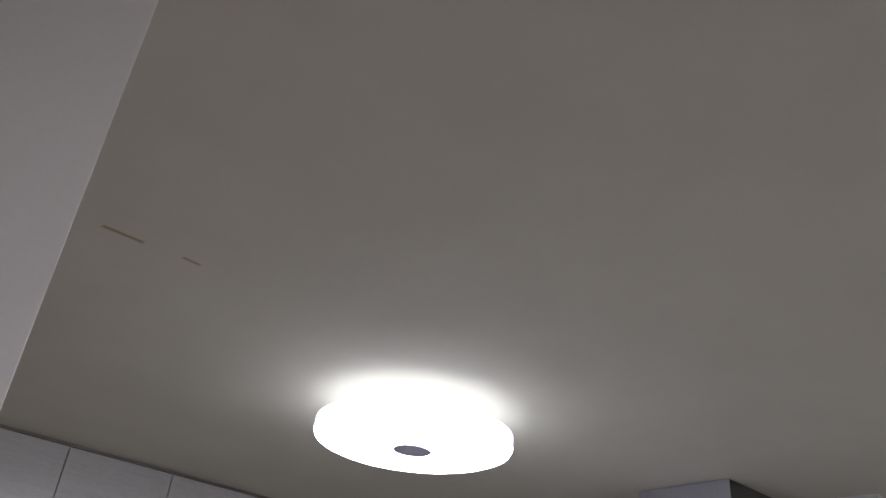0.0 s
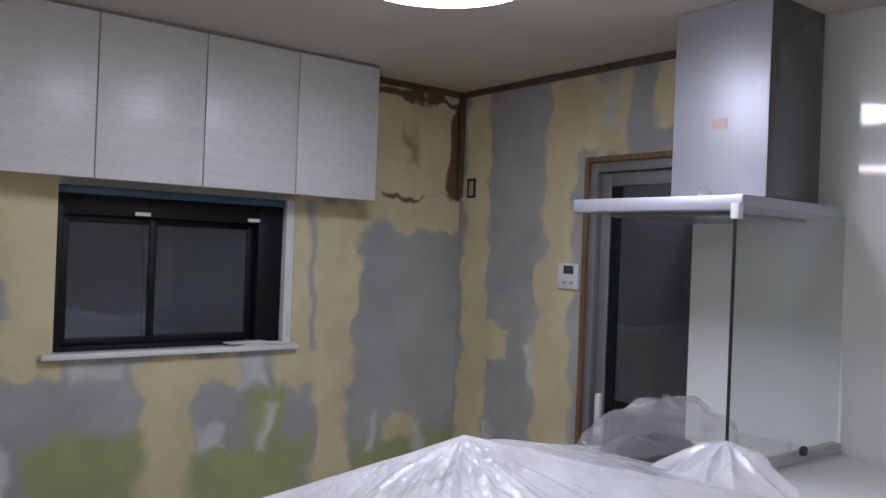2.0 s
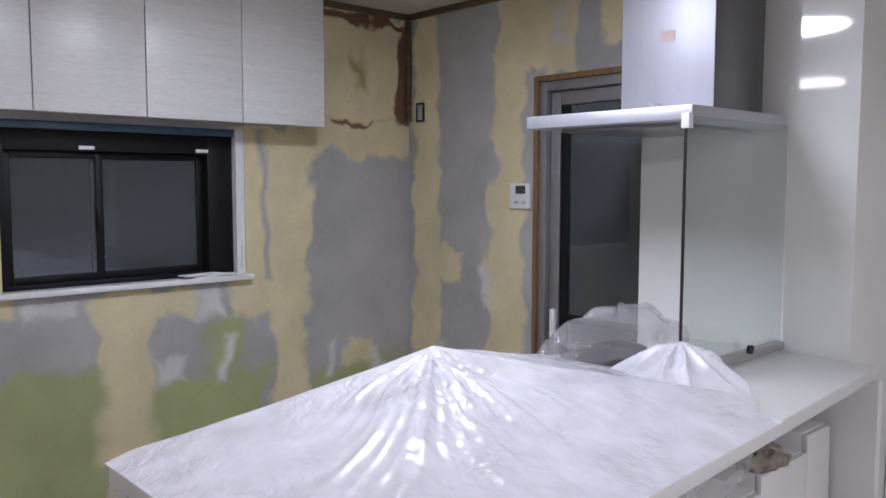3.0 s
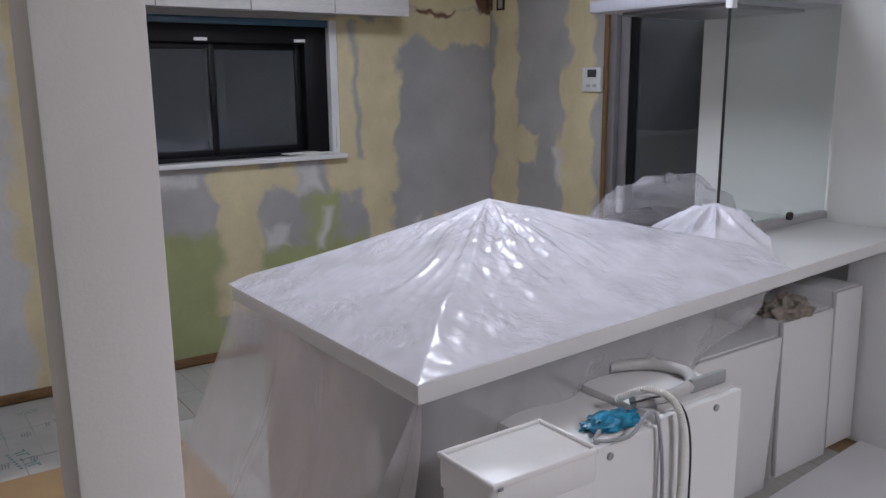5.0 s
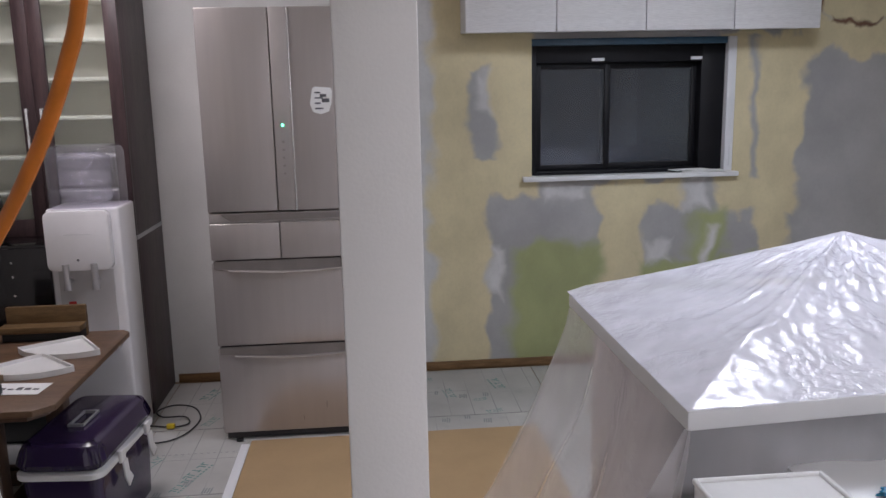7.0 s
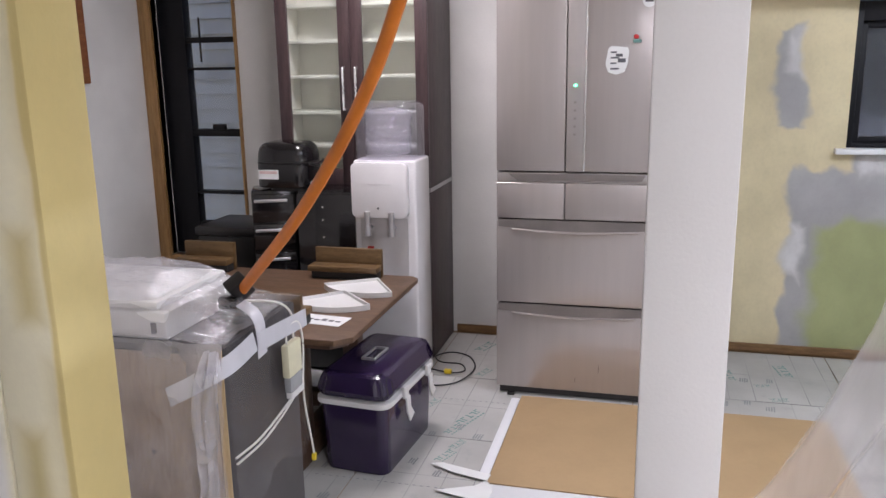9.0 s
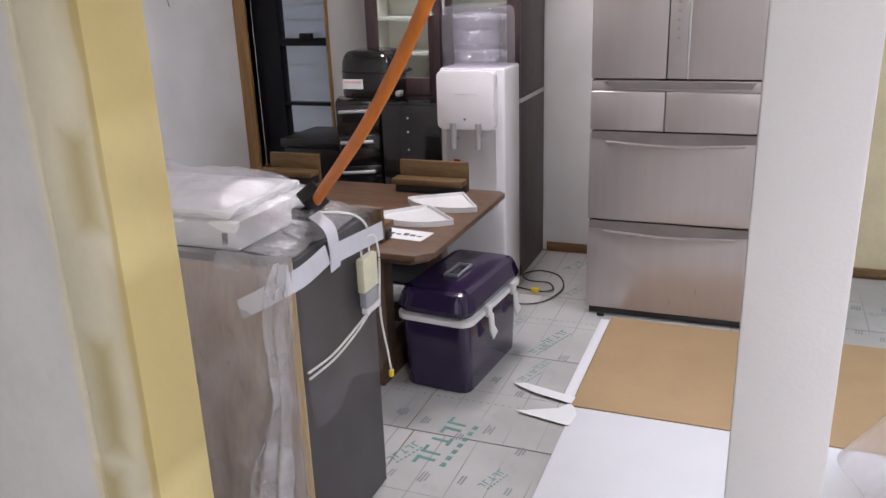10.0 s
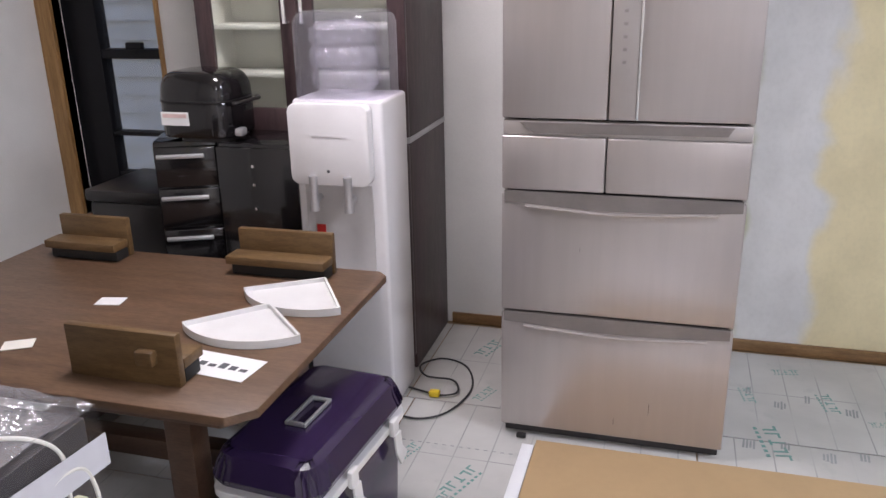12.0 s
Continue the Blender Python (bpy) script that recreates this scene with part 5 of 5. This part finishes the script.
# ---- cabinet under film with printer, by the partition ----
BX0, BX1, BY0, BY1, BT = -1.0, -0.252, 1.768, 2.155, 0.805
t = thing("covered_cabinet", ((BX0 + BX1) / 2, 1.96, 0), "raw-backed cabinet with a charcoal side under film", "cabinet")
part("back_board", box(BX0, BX1 - 0.022, BY0, BY0 + 0.012, 0.0, BT - 0.02), m_ply, t, "bare brown back board")
part("carcass", box(BX0, BX1 - 0.02, BY0 + 0.0125, BY1, 0.0, BT - 0.02, 0.002), m_charcoal, t)
part("side_panel", box(BX1 - 0.0195, BX1, BY0 + 0.003, BY1, 0.0, BT, 0.002), m_charcoal, t, "charcoal side panel")
part("side_edge", box(BX1 - 0.0195, BX1 - 0.0005, BY0 - 0.0005, BY0 + 0.0028, 0.0, BT - 0.001), m_ply_edge, t, "bare pale edge")
part("top_panel", box(BX0, BX1 - 0.02, BY0 + 0.0, BY1, BT - 0.0195, BT, 0.002), m_charcoal, t)
t = thing("printer", (-0.66, 1.95, BT), "white office machine under clear film", "printer")
part("body", box(-0.98, -0.405, 1.79, 2.13, BT + 0.001, BT + 0.070, 0.008), m_white_pl, t)
part("cover", box(-0.985, -0.43, 1.80, 2.12, BT + 0.071, BT + 0.092, 0.008), m_white_pl, t, "white hinged cover")
part("port", box(-0.445, -0.43, 1.7885, 1.7895, BT + 0.020, BT + 0.045), m_black_pl, t)
t = thing("film_cover", (-0.6, 1.95, BT), "loose clear plastic film over printer and cabinet", "plastic film")


def cover_top(u, v):
    x = -1.02 + (BX1 + 0.012 + 1.02) * u
    y = BY0 - 0.012 + (BY1 - BY0 + 0.024) * v
    m = min(1, max(0, (-0.28 - x) / 0.22)) * min(1, max(0, (y - BY0 + 0.0) / 0.05)) * min(1, max(0, (BY1 - y) / 0.05))
    return x, y, BT + 0.010 + 0.098 * m + 0.014 * noise.noise((x * 9, y * 9, 0)) + 0.007 * noise.noise((x * 24, y * 24, 2)) + 0.01


part("film_top", grid_mesh(90, 50, cover_top), m_clear_haze, t, "", 180)


def cover_side(u, v):
    y = BY0 - 0.012 + (BY1 - BY0 + 0.024) * v
    d = u * (0.42 + 0.02 * math.sin(v * 9))
    return BX1 + 0.013 + 0.012 * u + 0.012 * noise.noise((y * 12, d * 6, 5)), y, BT + 0.018 - d


part("film_side", grid_mesh(50, 40, cover_side), m_clear_side, t, "", 180)


def cover_front(u, v):
    x = -1.02 + (BX1 + 0.012 + 1.02) * v
    d = u * (0.72 if v > 0.75 else 0.72 - 0.5 * (0.75 - v))
    return x + 0.03 * u * noise.noise((x * 5, d * 3, 2)), BY0 - 0.018 - 0.03 * u - 0.014 * abs(math.sin(x * 21 + 3 * noise.noise((x * 4, d * 4, 1)))) * min(1, d * 6) + 0.014 * noise.noise((x * 14, d * 9, 8)), BT + 0.018 - d


part("film_front", grid_mesh(50, 60, cover_front), m_clear, t, "", 180)


def cover_fold(u, v):
    """Gathered film hanging down the corner edge."""
    d = 0.66 * u
    w = 0.035 + 0.085 * u + 0.02 * math.sin(u * 9)
    x = -0.232 - 0.030 * u - w * v
    return x + 0.006 * noise.noise((d * 9, v * 2, 4)), 1.722 - 0.030 * u - 0.014 * math.sin(v * 15 + 4 * u) * (0.4 + 0.6 * u) + 0.008 * noise.noise((d * 14, v * 6, 3)), BT + 0.012 - d


part("film_fold", grid_mesh(60, 40, cover_fold), m_clear_fold, t, "hazy gathered fold of film", 180)


def ribbon(pts, width_vec, name, material, parent, label=""):
    bm = bmesh.new()
    w = Vector(width_vec)
    n = Vector((0.0008, -0.0008, 0.0004))
    pts = smooth_path(pts, 4)
    rows = [[bm.verts.new(p), bm.verts.new(p + w), bm.verts.new(p + w + n), bm.verts.new(p + n)] for p in pts]
    for a, b in zip(rows, rows[1:]):
        for k in range(4):
            bm.faces.new((a[k], a[(k + 1) % 4], b[(k + 1) % 4], b[k]))
    bm.faces.new(rows[0])
    bm.faces.new(rows[-1][::-1])
    return part(name, bm, material, parent, label, 40)


t = thing("tape_strips", (BX1, 1.95, 0.6), "strips of pale film tape holding the cover", "tape")
ribbon([(-0.375, 1.735, 0.668), (-0.315, 1.730, 0.700), (-0.250, 1.732, 0.738), (-0.224, 1.775, 0.752), (-0.216, 1.87, 0.770)], (-0.010, 0, 0.045), "tape", m_tape, t)
ribbon([(-0.30, 1.93, BT + 0.052), (-0.245, 1.895, BT + 0.040), (-0.222, 1.878, BT + 0.012), (-0.214, 1.866, 0.748)], (-0.004, 0.055, 0), "tape", m_tape, t)
ribbon([(-0.213, 1.872, 0.765), (-0.212, 1.95, 0.760), (-0.212, 2.05, 0.752), (-0.212, 2.145, 0.745)], (-0.004, 0.004, 0.046), "tape", m_tape, t)

t = thing("power_adapter", (BX1 + 0.02, 2.04, 0.62), "cream power adapter with cords hanging on the cabinet", "adapter")
part("block", box(BX1 + 0.024, BX1 + 0.046, 2.012, 2.092, 0.640, 0.730, 0.005), m_adapter, t)
part("grey_end", box(BX1 + 0.025, BX1 + 0.045, 2.018, 2.090, 0.597, 0.639, 0.004), m_grey_pl, t)
part("white_end", box(BX1 + 0.025, BX1 + 0.045, 2.024, 2.100, 0.578, 0.596, 0.004), m_white_pl, t)
part("cord_loop", tube([(BX1 + 0.035, 2.025, 0.728), (BX1 + 0.036, 2.028, 0.765), (BX1 + 0.036, 2.062, 0.778), (BX1 + 0.038, 2.098, 0.765), (BX1 + 0.040, 2.112, 0.715), (BX1 + 0.040, 2.108, 0.65), (BX1 + 0.040, 2.100, 0.58), (BX1 + 0.040, 2.108, 0.51), (BX1 + 0.040, 2.130, 0.43), (BX1 + 0.040, 2.146, 0.36)], 0.003, 8), m_cord, t)
part("cord", tube([(BX1 + 0.036, 2.040, 0.580), (BX1 + 0.036, 1.97, 0.566), (BX1 + 0.034, 1.85, 0.548), (BX1 + 0.024, 1.755, 0.545)], 0.003, 8), m_cord, t)
part("cord", tube([(BX1 + 0.038, 2.052, 0.580), (BX1 + 0.038, 1.97, 0.556), (BX1 + 0.036, 1.86, 0.536), (BX1 + 0.026, 1.755, 0.530)], 0.003, 8), m_cord, t)
part("feed_cord", tube([(BX1 - 0.06, 2.0, BT + 0.045), (BX1 + 0.0, 2.05, BT + 0.030), (BX1 + 0.028, 2.075, 0.80), (BX1 + 0.034, 2.07, 0.732)], 0.003, 8), m_cord, t)
part("plug_tip", box(BX1 + 0.034, BX1 + 0.046, 2.138, 2.152, 0.345, 0.366, 0.003), m_yellow_plug, t)

# ---- orange hose ----
t = thing("orange_hose", (-0.31, 2.0, BT), "flat ribbed orange hose standing in a dark clamp", "hose")
ex, ey = -0.318, 2.007
run = [(0.0, 0.88), (0.09, 0.938), (0.195, 1.003), (0.345, 1.10), (0.482, 1.20), (0.605, 1.30), (0.712, 1.40), (0.797, 1.50), (0.856, 1.60), (0.92, 1.85), (0.94, 2.1), (0.95, CEIL - 0.03)]
ca, sa = math.cos(radians(318)), math.sin(radians(318))
pts = [(ex + ca * s, ey + sa * s, z) for s, z in run]
part("hose", tube(pts, 0.0105, 12, 1.55, 0.06, (-sa, ca, 0), 30), m_orange, t)
bm = box(-0.032, 0.024, -0.022, 0.022, -0.04, 0.02, 0.006)
bmesh.ops.transform(bm, matrix=pose(ex - 0.025, ey + 0.02, 0.885, 25, -35, 40), verts=bm.verts)
part("clamp", bm, m_black_pl, t, "dark clamp at the foot")
part("clamp_plate", box(ex - 0.07, ex - 0.02, ey - 0.015, ey + 0.02, BT + 0.02, BT + 0.05, 0.004), m_black_gloss, t)
part("collar", cyl((pts[-1][0], pts[-1][1], CEIL - 0.03), (pts[-1][0], pts[-1][1], CEIL - 0.001), 0.03), m_black_pl, t, "dark ceiling collar")

# ---- hook board on the left wall ----
t = thing("hook_board", (XL, 3.7, 1.35), "reddish wooden hook board on the white wall", "hook board")
part("board", box(XL, XL + 0.02, 3.56, 3.82, 1.36, 1.95, 0.003), m_mahog, t)
part("hook", tube([(XL + 0.021, 3.70, 1.46), (XL + 0.045, 3.70, 1.45), (XL + 0.05, 3.70, 1.41), (XL + 0.03, 3.71, 1.39)], 0.005, 8), m_chrome, t)
part("cord", tube([(XL + 0.03, 3.70, 1.42), (XL + 0.035, 3.705, 1.36), (XL + 0.03, 3.73, 1.29)], 0.003, 6), m_grey_pl, t)

# ---- floor coverings and small floor things ----
single("cardboard_sheet", box(0.165, 1.40, 2.722, 3.495, 0.003, 0.009, 0.001), m_card, "brown cardboard sheet laid on the floor", "cardboard")
single("white_floor_sheet", box(0.175, 1.10, 1.75, 2.717, 0.003, 0.007, 0.001), m_white_board, "white board laid on the floor", "board")
single("white_strip", box(0.125, 0.162, 2.75, 3.47, 0.003, 0.006, 0.001), m_white_board, "white tape strip along the cardboard", "tape strip")
t = thing("torn_paper", (0.06, 2.72, 0), "torn white paper pieces lying on the floor", "paper")
bm = prism([(-0.06, 2.81), (-0.02, 2.825), (0.17, 2.775), (0.165, 2.73), (0.03, 2.765)], 'z', 0.0095, 0.0115)
part("piece", bm, m_paper_sheet, t)
bm = prism([(0.0, 2.632), (0.13, 2.692), (0.165, 2.74), (0.198, 2.67), (0.188, 2.59)], 'z', 0.0075, 0.009)
part("piece", bm, m_paper_sheet, t)
t = thing("floor_cable", (-0.17, 3.85, 0), "coiled black cable with a yellow plug on the floor", "cable")
part("cable", tube([(-0.33, 3.54, 0.008), (-0.22, 3.53, 0.008), (-0.14, 3.60, 0.008), (-0.105, 3.76, 0.009), (-0.16, 3.91, 0.010), (-0.26, 3.95, 0.012), (-0.325, 3.88, 0.013), (-0.28, 3.80, 0.015), (-0.18, 3.79, 0.016), (-0.145, 3.72, 0.012), (-0.20, 3.69, 0.009), (-0.32, 3.72, 0.008)], 0.0036, 8), m_black_cord, t)
part("plug", box(-0.235, -0.20, 3.675, 3.70, 0.005, 0.025, 0.004), m_yellow_plug, t, "yellow plug")
single("dark_scrap", box(0.10, 0.13, 3.50, 3.515, 0.004, 0.018, 0.003), m_black_pl, "small dark scrap beside the cardboard", "scrap")

# protective sheets on the floor: boards butted with narrow joints, with printed marks
fl = bpy.data.objects["floor"]
sheet_me = {}
for i in range(-2, 4):
    for j in range(-3, 8):
        x0, y0 = -0.28 + i * 0.92 - 0.03 * (j % 2), 2.43 + (j - 3) * 0.62
        x1, y1 = min(x0 + 0.916, XR - 0.015), min(y0 + 0.616, YW - 0.013)
        x0, y0 = max(x0, XL + 0.002), max(y0, YF + 0.002)
        if x1 - x0 < 0.05 or y1 - y0 < 0.05:
            continue
        if x1 > XD and y1 > 1.88:
            x1 = XD - 0.004
        key = (round(x1 - x0, 3), round(y1 - y0, 3))
        if key not in sheet_me:
            bm = box(0, key[0], 0, key[1], -0.0035, 0.0, 0.001, 1)
            me = bpy.data.meshes.new("protective_sheet")
            bm.to_mesh(me)
            bm.free()
            me.materials.append(m_sheet)
            sheet_me[key] = me
        o = new("protective_sheet", sheet_me[key])
        o.location = (x0, y0, 0)
        o.parent = fl


def print_mark(x, y, rz, s):
    """A block of green print: a bold line of strokes with a finer line under it."""
    bm = bmesh.new()
    for k in range(5):
        a = -0.11 + k * 0.045
        if k % 3 == 1:
            add_box(bm, a, a + 0.008, 0, 0.05, 0.0004, 0.0010)
            add_box(bm, a + 0.008, a + 0.03, 0.04, 0.048, 0.0004, 0.0010)
        elif k % 3 == 2:
            add_box(bm, a, a + 0.03, 0.0, 0.009, 0.0004, 0.0010)
            add_box(bm, a + 0.011, a + 0.019, 0.009, 0.05, 0.0004, 0.0010)
        else:
            add_box(bm, a, a + 0.03, 0.038, 0.047, 0.0004, 0.0010)
            add_box(bm, a + 0.02, a + 0.029, 0.0, 0.038, 0.0004, 0.0010)
    for k in range(7):
        add_box(bm, -0.10 + k * 0.028, -0.085 + k * 0.028, -0.03, -0.018, 0.0004, 0.0010)
    bmesh.ops.transform(bm, matrix=pose(x, y, 0, 0, 0, rz) @ Matrix.Scale(s, 4), verts=bm.verts)
    o = mesh_ob("printed_mark", bm, m_green_ink, 0)
    o.parent = fl


for x, y, rz, s in ((-0.14, 2.40, 84, 1.35), (0.0, 3.25, 68, 0.7), (-0.04, 3.13, 68, 0.55), (0.85, 3.66, -80, 0.9), (0.56, 3.59, 10, 0.4), (-0.11, 4.1, 70, 0.7), (1.05, 3.95, -80, 0.6), (1.25, 3.7, 15, 0.4), (-0.9, 2.3, 68, 0.8), (-0.2, 3.35, 68, 0.5), (0.95, 4.15, 10, 0.45), (0.8, 3.95, -80, 0.5), (1.3, 4.05, -80, 0.7), (0.35, 3.56, 8, 0.35), (-0.05, 3.75, 68, 0.5), (-0.02, 2.9, 68, 0.5), (-0.25, 2.3, 68, 0.6), (0.05, 2.25, 68, 0.5), (1.2, 3.85, 12, 0.35), (0.0, 3.0, 68, 0.4), (-0.6, 2.45, 68, 0.7)):
    print_mark(x, y, rz, s)
cell_rng = random.Random(5)
for k in range(34):
    # small grey lines of print in the ruled cells
    bm = bmesh.new()
    for q in range(cell_rng.randint(2, 4)):
        w = cell_rng.uniform(0.03, 0.055)
        add_box(bm, -w / 2, w / 2, q * 0.010, q * 0.010 + 0.006, 0.0004, 0.0009)
    gx, gy = ((-0.45 + 0.108 * (k % 6), 2.16 + 0.31 * (k // 6)) if k < 24 else (0.80 + 0.108 * (k % 5), 3.62 + 0.31 * ((k - 24) // 5)))
    bmesh.ops.transform(bm, matrix=pose(gx + cell_rng.uniform(-0.02, 0.02), gy + cell_rng.uniform(-0.06, 0.06), 0, 0, 0, 84), verts=bm.verts)
    o = mesh_ob("printed_mark", bm, m_grey_ink, 0)
    o.parent = fl
for k in range(46):
    # dotted cutting guides
    o = mesh_ob("guide_dash", box(0, 0.011, 0, 0.004, 0.0004, 0.0009), m_grey_ink, 0) if k == 0 else new("guide_dash", bpy.data.objects["guide_dash"].data)
    o.location = (-0.45 + (k % 23) * 0.026, 3.41 if k < 23 else 2.66, 0)
    o.parent = fl
